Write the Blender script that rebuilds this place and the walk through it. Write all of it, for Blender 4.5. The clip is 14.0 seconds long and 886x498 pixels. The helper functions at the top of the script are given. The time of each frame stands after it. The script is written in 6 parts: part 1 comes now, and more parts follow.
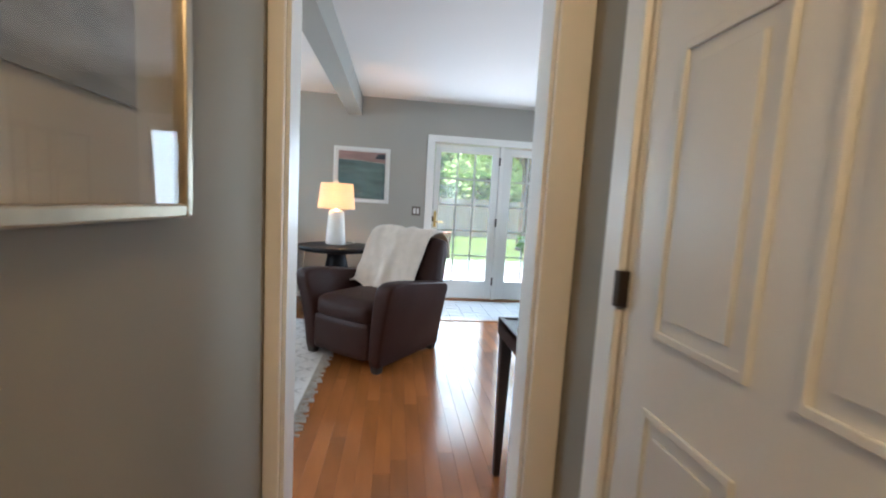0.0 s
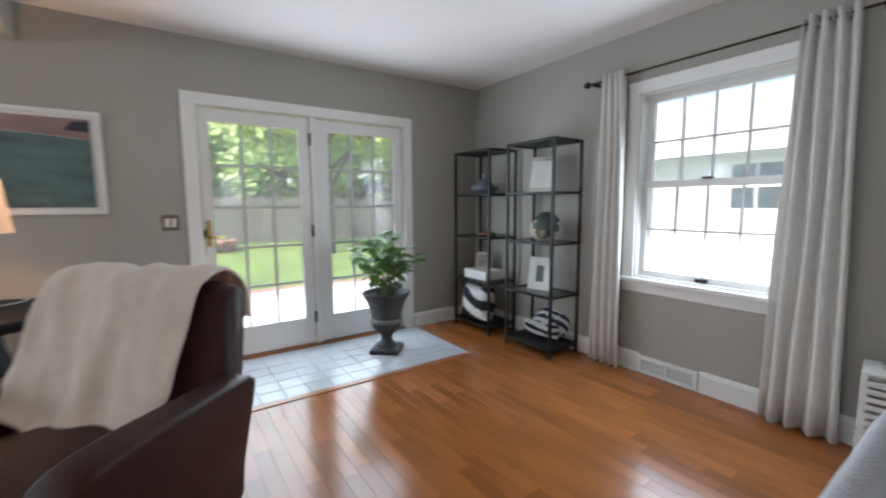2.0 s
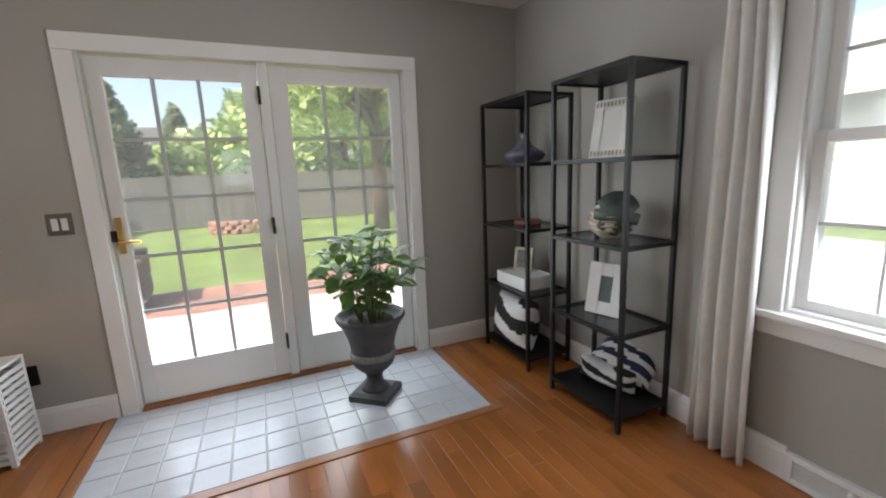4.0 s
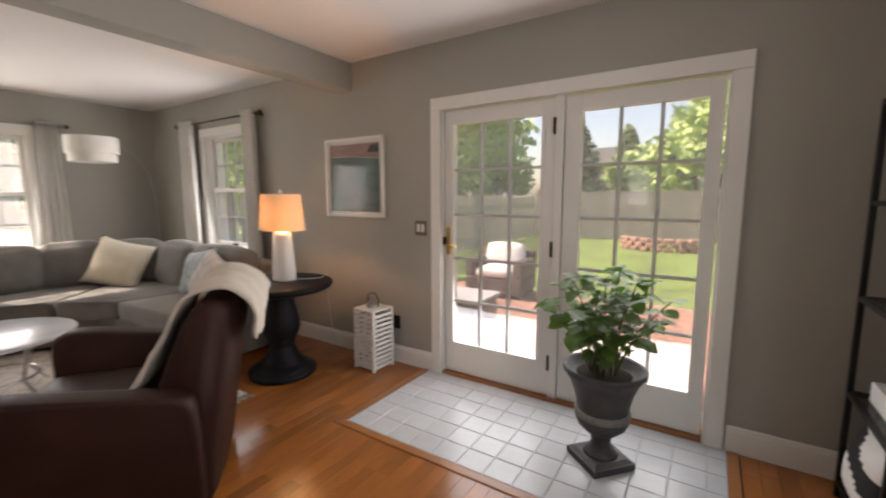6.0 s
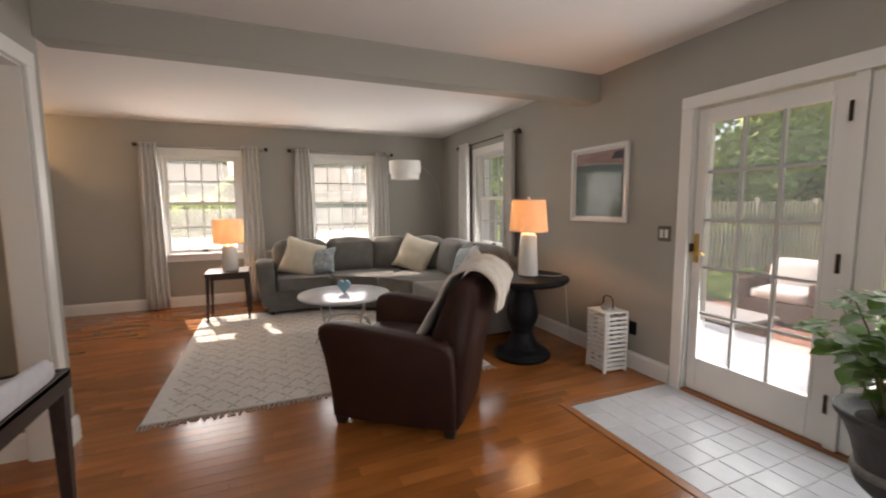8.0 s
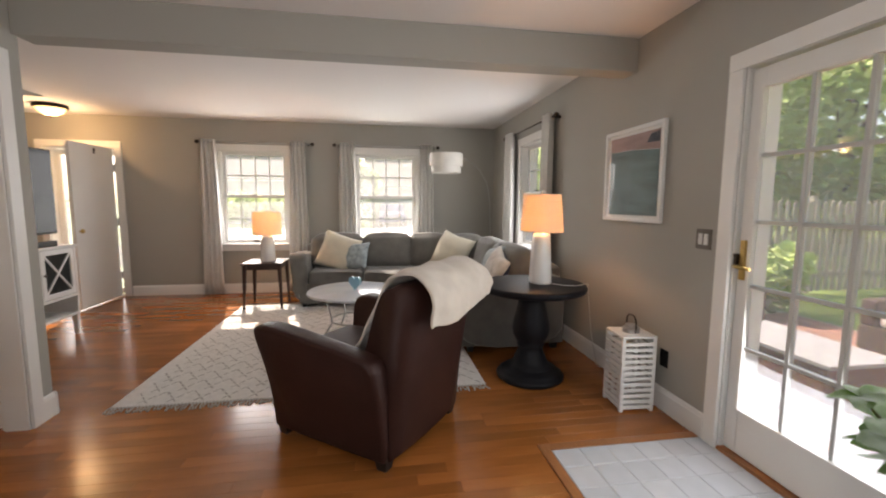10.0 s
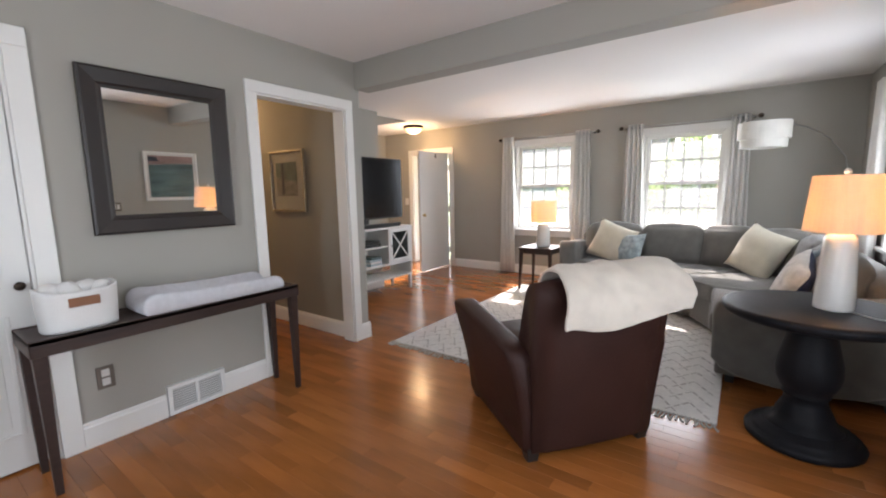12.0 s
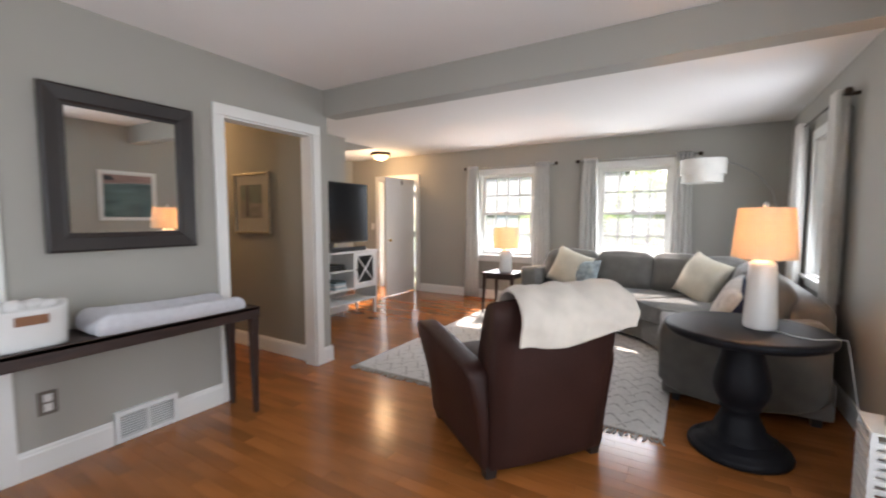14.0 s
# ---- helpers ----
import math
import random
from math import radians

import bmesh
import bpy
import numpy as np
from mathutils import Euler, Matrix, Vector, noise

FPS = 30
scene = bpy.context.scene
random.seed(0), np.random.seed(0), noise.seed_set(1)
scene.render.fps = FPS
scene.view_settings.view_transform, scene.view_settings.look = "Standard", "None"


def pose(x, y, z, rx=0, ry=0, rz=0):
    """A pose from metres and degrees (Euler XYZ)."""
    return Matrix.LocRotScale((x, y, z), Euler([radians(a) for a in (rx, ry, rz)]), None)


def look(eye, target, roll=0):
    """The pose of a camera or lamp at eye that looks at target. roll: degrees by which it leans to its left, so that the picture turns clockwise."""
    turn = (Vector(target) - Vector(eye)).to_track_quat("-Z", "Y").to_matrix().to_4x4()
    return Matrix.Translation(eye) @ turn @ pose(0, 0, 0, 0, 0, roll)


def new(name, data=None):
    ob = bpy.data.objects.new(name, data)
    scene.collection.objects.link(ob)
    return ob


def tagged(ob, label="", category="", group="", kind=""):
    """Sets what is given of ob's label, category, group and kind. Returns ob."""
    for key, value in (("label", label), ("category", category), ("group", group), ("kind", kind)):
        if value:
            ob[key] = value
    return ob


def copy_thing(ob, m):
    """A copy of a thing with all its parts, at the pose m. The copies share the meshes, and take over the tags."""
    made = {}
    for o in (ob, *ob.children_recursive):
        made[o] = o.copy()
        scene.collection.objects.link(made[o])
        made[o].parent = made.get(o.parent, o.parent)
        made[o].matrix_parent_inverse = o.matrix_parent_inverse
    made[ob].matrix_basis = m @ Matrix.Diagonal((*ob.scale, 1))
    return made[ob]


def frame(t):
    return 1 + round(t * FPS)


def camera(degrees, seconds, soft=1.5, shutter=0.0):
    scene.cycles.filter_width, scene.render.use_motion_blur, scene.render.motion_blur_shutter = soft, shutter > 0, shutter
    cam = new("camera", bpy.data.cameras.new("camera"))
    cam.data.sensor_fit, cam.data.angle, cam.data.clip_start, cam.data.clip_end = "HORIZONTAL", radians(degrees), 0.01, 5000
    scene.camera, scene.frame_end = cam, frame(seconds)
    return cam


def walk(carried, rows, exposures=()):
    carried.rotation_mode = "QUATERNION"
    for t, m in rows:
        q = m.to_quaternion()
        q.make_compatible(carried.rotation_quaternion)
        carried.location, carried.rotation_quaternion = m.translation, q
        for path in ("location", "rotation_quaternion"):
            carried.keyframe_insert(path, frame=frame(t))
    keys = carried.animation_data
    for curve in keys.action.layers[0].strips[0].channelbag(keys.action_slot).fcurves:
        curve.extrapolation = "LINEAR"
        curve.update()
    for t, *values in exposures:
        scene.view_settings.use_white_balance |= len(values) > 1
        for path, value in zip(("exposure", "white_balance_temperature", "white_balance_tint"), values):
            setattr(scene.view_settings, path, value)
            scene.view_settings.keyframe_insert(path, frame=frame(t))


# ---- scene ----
cam = camera(93.8, 14.0, soft=2.0, shutter=0.4)
PATH = [
    (0, (0.216, 0.201, 1.21), (0.445, 2.176, 0.999), 3.3),
    (0.5, (0.16, 0.647, 1.244), (0.412, 2.618, 1.022), 1.2),
    (1, (0.171, 1.098, 1.242), (0.577, 3.043, 1.019), 1.5),
    (1.5, (0.254, 1.466, 1.262), (1.019, 3.3, 1.038), 1.2),
    (2, (0.386, 1.806, 1.239), (1.506, 3.448, 1.024), -0.3),
    (2.2, (0.389, 1.978, 1.242), (1.634, 3.529, 1.028), -0.9),
    (4.3, (1.607, 2.689, 1.302), (2.233, 4.554, 0.943), -0.9),
    (4.5, (1.736, 2.748, 1.294), (2.211, 4.665, 0.979), 0.7),
    (5, (1.969, 2.841, 1.31), (1.874, 4.824, 1.065), 1.4),
    (5.5, (2.145, 2.859, 1.316), (1.496, 4.737, 1.086), 1.6),
    (6, (2.317, 2.797, 1.355), (1.238, 4.463, 1.104), -0.1),
    (6.5, (2.413, 2.684, 1.339), (1.055, 4.132, 1.095), -1.0),
    (7, (2.515, 2.685, 1.352), (0.937, 3.89, 1.117), -1.0),
    (7.5, (2.586, 2.672, 1.347), (0.855, 3.649, 1.127), -0.5),
    (8, (2.635, 2.686, 1.328), (0.799, 3.453, 1.123), -0.4),
    (8.2, (2.656, 2.696, 1.335), (0.789, 3.385, 1.132), -0.8),
    (10.3, (2.39, 3.747, 1.301), (0.406, 3.86, 1.071), 1.1),
    (10.5, (2.302, 3.848, 1.307), (0.318, 3.707, 1.104), 1.7),
    (11, (2.202, 4.017, 1.335), (0.361, 3.252, 1.181), -0.0),
    (11.5, (2.263, 4.226, 1.343), (0.621, 3.1, 1.158), 0.7),
    (12, (2.344, 4.378, 1.332), (0.737, 3.218, 1.059), -1.1),
    (12.5, (2.442, 4.465, 1.329), (0.872, 3.251, 1.083), 0.4),
    (13, (2.534, 4.522, 1.332), (1.041, 3.199, 1.183), 0.7),
    (13.5, (2.548, 4.548, 1.325), (1.019, 3.266, 1.187), 0.3),
    (14, (2.41, 4.447, 1.319), (0.703, 3.416, 1.171), -0.0),
]
EXPOSURES = [(0.0, 1.98, 5700, 7), (0.6, 2.05, 5700, 8), (1.0, 1.83, 5700, 5), (1.5, 1.6, 6200, 12), (2.2, 1.43, 6200, 12), (4.5, 1.33, 7000, 17), (5.0, 1.52, 7400, 20), (5.5, 1.4, 7900, 22), (6.5, 1.0, 7900, 22), (8.0, 1.0, 7800, 21), (10.5, 1.33, 7300, 19), (11.0, 1.48, 6900, 18), (11.5, 1.53, 6700, 17), (12.5, 1.45, 6650, 17), (13.4, 1.37, 6650, 17), (14.0, 1.5, 6700, 17)]
walk(cam, [(t, look(eye, target, roll)) for t, eye, target, roll in PATH], EXPOSURES)

# ---- world, sun, sky light ----
SUN_WAY = Vector((1.03, 0.27, -1.0)).normalized()
SUN_ELEV = math.asin(-SUN_WAY.z)
world = bpy.data.worlds.new("world")
scene.world = world
world.use_nodes = True
wn = world.node_tree.nodes
sky = wn.new("ShaderNodeTexSky")
sky.sky_type, sky.sun_disc = "NISHITA", False
sky.sun_elevation = SUN_ELEV
sky.sun_rotation = math.atan2(-SUN_WAY.x, -SUN_WAY.y)
sky.dust_density = 2.0
wn["Background"].inputs["Strength"].default_value = 0.15
world.node_tree.links.new(sky.outputs[0], wn["Background"].inputs["Color"])

sun_data = bpy.data.lights.new("sun", "SUN")
sun_data.energy, sun_data.angle, sun_data.color = 4.1, radians(0.6), (1.0, 0.95, 0.87)
sun = new("sun", sun_data)
sun.matrix_world = look((0, 0, 20), Vector((0, 0, 20)) + SUN_WAY)


def opening_light(name, m, w, h, watts, colour=(0.80, 0.91, 1.0)):
    d = bpy.data.lights.new(name, "AREA")
    d.shape, d.size, d.size_y, d.energy, d.color = "RECTANGLE", w, h, watts, colour
    ob = new(name, d)
    ob.matrix_world = m
    return ob


SKYW = 8.5
N_IN, W_IN, E_IN = 5.365, -3.795, 3.245
opening_light("window_light", look((1.05, N_IN, 1.06), (1.05, 0, 0.6)), 0.64, 1.6, 0.82 * SKYW)
opening_light("window_light", look((1.95, N_IN, 1.06), (1.95, 0, 0.6)), 0.64, 1.6, 0.82 * SKYW)
opening_light("window_light", look((-2.12, N_IN, 1.42), (-2.12, 0, 0.9)), 0.68, 1.14, 0.9 * SKYW)
opening_light("window_light", look((W_IN, 1.87, 1.37), (0, 1.87, 0.8)), 0.8, 1.2, 0.98 * SKYW)
opening_light("window_light", look((W_IN, 3.73, 1.37), (0, 3.73, 0.8)), 0.8, 1.2, 0.98 * SKYW)
opening_light("window_light", look((E_IN, 3.06, 1.33), (0, 3.06, 0.7)), 0.76, 1.2, 1.05 * SKYW)
opening_light("window_light", look((W_IN, -0.3, 1.1), (0, -0.3, 0.8)), 0.75, 1.8, 0.5 * SKYW)


# ---- materials ----
def mat(name, colour, rough=0.6, metal=0.0, vary=0.08, scale=6.0, bump=0.0, bscale=80.0, stretch=(1, 1, 1), sheen=0.0, coat=0.0, per_object=0.0, per_island=0.0, spec=0.5):
    m = bpy.data.materials.new(name)
    m.use_nodes = True
    nt = m.node_tree
    b = nt.nodes["Principled BSDF"]
    b.inputs["Roughness"].default_value, b.inputs["Metallic"].default_value = rough, metal
    b.inputs["Sheen Weight"].default_value = sheen
    b.inputs["Coat Weight"].default_value = coat
    b.inputs["Specular IOR Level"].default_value = spec
    tc = nt.nodes.new("ShaderNodeTexCoord")
    mp = nt.nodes.new("ShaderNodeMapping")
    mp.inputs["Scale"].default_value = stretch
    nt.links.new(tc.outputs["Object"], mp.inputs["Vector"])
    big = nt.nodes.new("ShaderNodeTexNoise")
    big.inputs["Scale"].default_value, big.inputs["Detail"].default_value = scale, 5.0
    nt.links.new(mp.outputs[0], big.inputs["Vector"])
    fac = big.outputs["Fac"]
    ramp = nt.nodes.new("ShaderNodeMapRange")
    ramp.inputs["From Min"].default_value, ramp.inputs["From Max"].default_value = 0.3, 0.7
    ramp.inputs["To Min"].default_value, ramp.inputs["To Max"].default_value = 1.0 - vary, 1.0 + vary
    nt.links.new(fac, ramp.inputs["Value"])
    value = ramp.outputs[0]
    for amount, node, sock in ((per_object, "ShaderNodeObjectInfo", "Random"), (per_island, "ShaderNodeNewGeometry", "Random Per Island")):
        if amount:
            oi = nt.nodes.new(node)
            r2 = nt.nodes.new("ShaderNodeMapRange")
            r2.inputs["To Min"].default_value, r2.inputs["To Max"].default_value = 1.0 - amount, 1.0 + amount
            nt.links.new(oi.outputs[sock], r2.inputs["Value"])
            mu = nt.nodes.new("ShaderNodeMath")
            mu.operation = "MULTIPLY"
            nt.links.new(value, mu.inputs[0])
            nt.links.new(r2.outputs[0], mu.inputs[1])
            value = mu.outputs[0]
    sc = nt.nodes.new("ShaderNodeVectorMath")
    sc.operation = "SCALE"
    sc.inputs[0].default_value = colour
    nt.links.new(value, sc.inputs["Scale"])
    nt.links.new(sc.outputs[0], b.inputs["Base Color"])
    if bump:
        fine = nt.nodes.new("ShaderNodeTexNoise")
        fine.inputs["Scale"].default_value, fine.inputs["Detail"].default_value = bscale, 4.0
        nt.links.new(mp.outputs[0], fine.inputs["Vector"])
        bp = nt.nodes.new("ShaderNodeBump")
        bp.inputs["Strength"].default_value, bp.inputs["Distance"].default_value = bump, 0.01
        nt.links.new(fine.outputs["Fac"], bp.inputs["Height"])
        nt.links.new(bp.outputs[0], b.inputs["Normal"])
    return m


def glow(name, colour, strength, base=(0.8, 0.7, 0.55)):
    m = mat(name, base, 0.8)
    b = m.node_tree.nodes["Principled BSDF"]
    b.inputs["Emission Color"].default_value = (*colour, 1)
    b.inputs["Emission Strength"].default_value = strength
    return m


def clear_glass(name, tint=(1, 1, 1), haze=0.0, gloss=0.9):
    m = bpy.data.materials.new(name)
    m.use_nodes = True
    nt = m.node_tree
    nt.nodes.remove(nt.nodes["Principled BSDF"])
    tr, gl, mx, lw = (nt.nodes.new("ShaderNode" + n) for n in ("BsdfTransparent", "BsdfGlossy", "MixShader", "LayerWeight"))
    tr.inputs["Color"].default_value = (*tint, 1)
    gl.inputs["Roughness"].default_value = 0.02
    lw.inputs["Blend"].default_value = 0.5
    pw, ma = nt.nodes.new("ShaderNodeMath"), nt.nodes.new("ShaderNodeMath")
    pw.operation, ma.operation = "POWER", "MULTIPLY_ADD"
    pw.inputs[1].default_value, ma.inputs[1].default_value, ma.inputs[2].default_value = 5.0, gloss, 0.033 * gloss
    nt.links.new(lw.outputs["Facing"], pw.inputs[0])
    nt.links.new(pw.outputs[0], ma.inputs[0])
    nt.links.new(ma.outputs[0], mx.inputs[0])
    nt.links.new(tr.outputs[0], mx.inputs[1])
    nt.links.new(gl.outputs[0], mx.inputs[2])
    out = mx
    # milky veil mixed into the pane, imitating lens haze over the bright outdoors
    if haze:
        tl, dm = nt.nodes.new("ShaderNodeBsdfTranslucent"), nt.nodes.new("ShaderNodeMixShader")
        tl.inputs["Color"].default_value = (0.85, 0.87, 0.9, 1)
        sp = nt.nodes.new("ShaderNodeTexNoise")
        sp.inputs["Scale"].default_value = 3.0
        mr = nt.nodes.new("ShaderNodeMapRange")
        mr.inputs["To Min"].default_value, mr.inputs["To Max"].default_value = haze * 0.6, haze * 1.4
        nt.links.new(sp.outputs["Fac"], mr.inputs["Value"])
        nt.links.new(mr.outputs[0], dm.inputs[0])
        nt.links.new(mx.outputs[0], dm.inputs[1])
        nt.links.new(tl.outputs[0], dm.inputs[2])
        out = dm
    nt.links.new(out.outputs[0], nt.nodes["Material Output"].inputs["Surface"])
    return m


def wood_floor(name):
    m = mat(name, (0.305, 0.105, 0.026), 0.19, vary=0.22, scale=2.6, stretch=(2.4, 0.6, 1), bump=0.012, bscale=9, per_object=0.18, spec=0.55)
    return m


M = {}
M["wall"] = mat("wall_paint_grey", (0.365, 0.35, 0.312), 0.75, vary=0.02, scale=1.5, bump=0.06, bscale=140)
# room grey darkened and warmed: dim hall light put into the colour
M["hallwall"] = mat("wall_paint_grey_hall_dimmed", (0.285, 0.262, 0.215), 0.75, vary=0.02, scale=1.5, bump=0.06, bscale=140)
# white with a pink cast: light bounced off the floor put into the colour
M["ceil"] = mat("ceiling_paint", (0.80, 0.757, 0.732), 0.85, vary=0.015, scale=1.0, bump=0.1, bscale=90)
M["trim"] = mat("white_trim_paint", (0.78, 0.77, 0.74), 0.35, vary=0.02, scale=3, bump=0.02, bscale=60)
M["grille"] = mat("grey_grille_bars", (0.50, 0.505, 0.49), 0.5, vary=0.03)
# white window bars greyed: their backlit look against the sky is in the colour
M["sashbar"] = mat("backlit_grey_sash_bars", (0.58, 0.585, 0.57), 0.5, vary=0.03)
M["doorw"] = mat("white_door_paint", (0.76, 0.755, 0.73), 0.38, vary=0.02, scale=3, bump=0.03, bscale=60)
M["plank"] = wood_floor("oak_strip_floor")
M["plankrest"] = mat("oak_strip_floor_far", (0.305, 0.105, 0.026), 0.19, vary=0.22, scale=2.6, stretch=(2.4, 0.6, 1), bump=0.012, bscale=9, per_island=0.18, spec=0.55)
M["subfloor"] = mat("floor_joint_dark", (0.07, 0.03, 0.015), 0.6)
M["nosing"] = mat("oak_border", (0.30, 0.12, 0.045), 0.3, vary=0.15, scale=8, stretch=(0.8, 8, 1))
M["tile"] = mat("white_ceramic_tile", (0.45, 0.475, 0.50), 0.24, vary=0.04, scale=9, bump=0.03, bscale=25, per_object=0.05)
M["grout"] = mat("grout", (0.40, 0.415, 0.425), 0.9, vary=0.1, scale=30)
M["leather"] = mat("brown_leather", (0.034, 0.0138, 0.011), 0.48, spec=0.2, vary=0.16, scale=5, bump=0.22, bscale=110)
M["darkfoot"] = mat("dark_wood_foot", (0.02, 0.014, 0.012), 0.45, vary=0.15)
M["throw"] = mat("cream_throw_wool", (0.60, 0.54, 0.47), 0.95, vary=0.06, scale=12, bump=0.5, bscale=160, sheen=0.3)
M["sofa"] = mat("grey_sofa_fabric", (0.14, 0.133, 0.12), 0.95, vary=0.12, scale=10, bump=0.3, bscale=260, sheen=0.35)
M["cream"] = mat("cream_pillow_fabric", (0.60, 0.55, 0.44), 0.95, vary=0.07, scale=9, bump=0.35, bscale=160, sheen=0.2)
M["bluepillow"] = mat("pale_blue_print_fabric", (0.36, 0.42, 0.44), 0.95, vary=0.35, scale=16, bump=0.3, bscale=160)
M["whitepillow"] = mat("white_print_fabric", (0.58, 0.56, 0.53), 0.95, vary=0.2, scale=14, bump=0.3, bscale=160)
M["navy"] = mat("navy_fabric", (0.02, 0.026, 0.06), 0.95, bump=0.3, bscale=160)
M["whitefab"] = mat("white_fabric", (0.68, 0.67, 0.65), 0.95, vary=0.05, bump=0.3, bscale=160)
M["black"] = mat("black_wood", (0.009, 0.009, 0.011), 0.5, spec=0.14, vary=0.2, scale=12, bump=0.1, bscale=60)
M["espresso"] = mat("espresso_wood", (0.034, 0.018, 0.014), 0.42, spec=0.35, vary=0.25, scale=5, stretch=(1, 9, 9), bump=0.08, bscale=60)
M["metal"] = mat("black_metal", (0.02, 0.019, 0.018), 0.42, metal=0.6, vary=0.1)
M["bronze"] = mat("dark_bronze", (0.05, 0.035, 0.025), 0.4, metal=0.8)
M["brass"] = mat("brass", (0.55, 0.38, 0.14), 0.3, metal=1.0)
M["chrome"] = mat("brushed_steel", (0.5, 0.5, 0.5), 0.28, metal=1.0)
M["ceramic"] = mat("white_glazed_ceramic", (0.74, 0.73, 0.71), 0.22, vary=0.03, scale=4)
M["marble"] = mat("white_marble", (0.58, 0.60, 0.63), 0.2, vary=0.06, scale=5)
M["curtain"] = mat("linen_curtain", (0.84, 0.82, 0.78), 0.95, vary=0.05, scale=20, bump=0.25, bscale=220, sheen=0.2)
M["shade_on"] = mat("lamp_shade_linen", (0.82, 0.74, 0.64), 0.9, vary=0.04, scale=40)
M["shade_off"] = glow("white_drum_shade", (1.0, 0.93, 0.8), 0.0, (0.72, 0.7, 0.65))
M["bulb"] = glow("warm_bulb", (1.0, 0.62, 0.25), 14.0)
M["alabaster"] = glow("lit_glass_bowl", (1.0, 0.60, 0.24), 1.6)
M["glass"] = clear_glass("window_glass")
M["artglass"] = clear_glass("matt_picture_glass", gloss=0.35)
# panes with glare haze built into the glass, strongest on the east window
M["hazyglass"] = clear_glass("strong_haze_window_glass", haze=0.21)
M["clearpane"] = clear_glass("haze_window_glass", haze=0.15)
M["doorpane"] = clear_glass("haze_door_glass", haze=0.16)
M["shelfglass"] = clear_glass("smoked_shelf_glass", (0.55, 0.57, 0.57))
M["mirror"] = mat("mirror_silver", (0.86, 0.87, 0.87), 0.015, metal=1.0, vary=0.0)
M["screen"] = mat("tv_screen", (0.008, 0.008, 0.009), 0.14, vary=0.0, spec=0.14)
M["white"] = mat("white_paint", (0.75, 0.75, 0.73), 0.45, vary=0.03)
M["offwhite"] = mat("distressed_white_wood", (0.76, 0.755, 0.73), 0.55, vary=0.07, scale=12, bump=0.15, bscale=50)
M["plastic"] = mat("white_plastic", (0.7, 0.69, 0.66), 0.35, vary=0.02)
M["pewter"] = mat("pewter_plate", (0.16, 0.14, 0.12), 0.45, metal=0.6)
M["ventback"] = mat("vent_shadow_grey", (0.38, 0.38, 0.37), 0.7, vary=0.05)
M["urn"] = mat("dark_cast_urn", (0.045, 0.045, 0.047), 0.62, vary=0.35, scale=9, bump=0.35, bscale=60)
M["urnband"] = mat("worn_urn_band", (0.17, 0.165, 0.155), 0.75, vary=0.35, scale=22, bump=0.35, bscale=60)
M["soil"] = mat("potting_soil", (0.025, 0.018, 0.012), 1.0, vary=0.4, scale=30, bump=1.0, bscale=70)
M["leaf"] = mat("hydrangea_leaf", (0.06, 0.12, 0.026), 0.42, vary=0.3, scale=14, bump=0.25, bscale=50, per_object=0.25, per_island=0.25)
M["stem"] = mat("plant_stem", (0.13, 0.14, 0.05), 0.7, vary=0.2)
M["matboard"] = mat("white_mat_board", (0.72, 0.71, 0.68), 0.8, vary=0.02)
# white mat drawn darker: the hall's dimness is put into its colour
M["dimmat"] = mat("dimmed_mat_board", (0.40, 0.375, 0.32), 0.8, vary=0.05, scale=6)
M["silverframe"] = mat("silver_frame", (0.42, 0.36, 0.26), 0.35, metal=0.7, vary=0.15, scale=15)
M["art_sea"] = mat("painted_sea", (0.085, 0.14, 0.138), 0.55, vary=0.45, scale=2.5, stretch=(1, 1, 4))
M["art_sky"] = mat("painted_dusk_sky", (0.30, 0.19, 0.17), 0.55, vary=0.3, scale=3, stretch=(1, 1, 4))
M["art_dark"] = mat("painted_headland", (0.03, 0.033, 0.045), 0.55, vary=0.3)
M["art_grey"] = mat("painted_grey_land", (0.19, 0.185, 0.17), 0.6, vary=0.4, scale=7, stretch=(1, 1, 3))
M["art_green"] = mat("painted_green_water", (0.10, 0.13, 0.12), 0.6, vary=0.35, scale=5)
M["rug"] = mat("ivory_wool_rug", (0.70, 0.68, 0.65), 1.0, vary=0.07, scale=25, bump=0.7, bscale=220)
M["ruggrey"] = mat("grey_rug_pattern", (0.42, 0.395, 0.37), 1.0, vary=0.2, scale=40, bump=0.7, bscale=220)
M["fringe"] = mat("rug_fringe", (0.40, 0.37, 0.33), 1.0, vary=0.2, scale=30)
M["tan"] = mat("tan_leather_tag", (0.22, 0.095, 0.045), 0.6, vary=0.1)
M["padfab"] = mat("pale_grey_knit_cover", (0.58, 0.58, 0.61), 0.95, vary=0.06, scale=30, bump=0.5, bscale=200)
M["blueglass"] = mat("blue_glass", (0.22, 0.42, 0.52), 0.12, vary=0.1)
M["purple"] = mat("slate_glazed_clay", (0.13, 0.125, 0.17), 0.35, vary=0.3, scale=12)
M["zebra"] = mat("black_fabric", (0.016, 0.015, 0.016), 0.95, bump=0.3, bscale=160)
M["book"] = mat("pale_book", (0.35, 0.45, 0.48), 0.6)
M["cable"] = mat("white_cable", (0.6, 0.6, 0.58), 0.5)
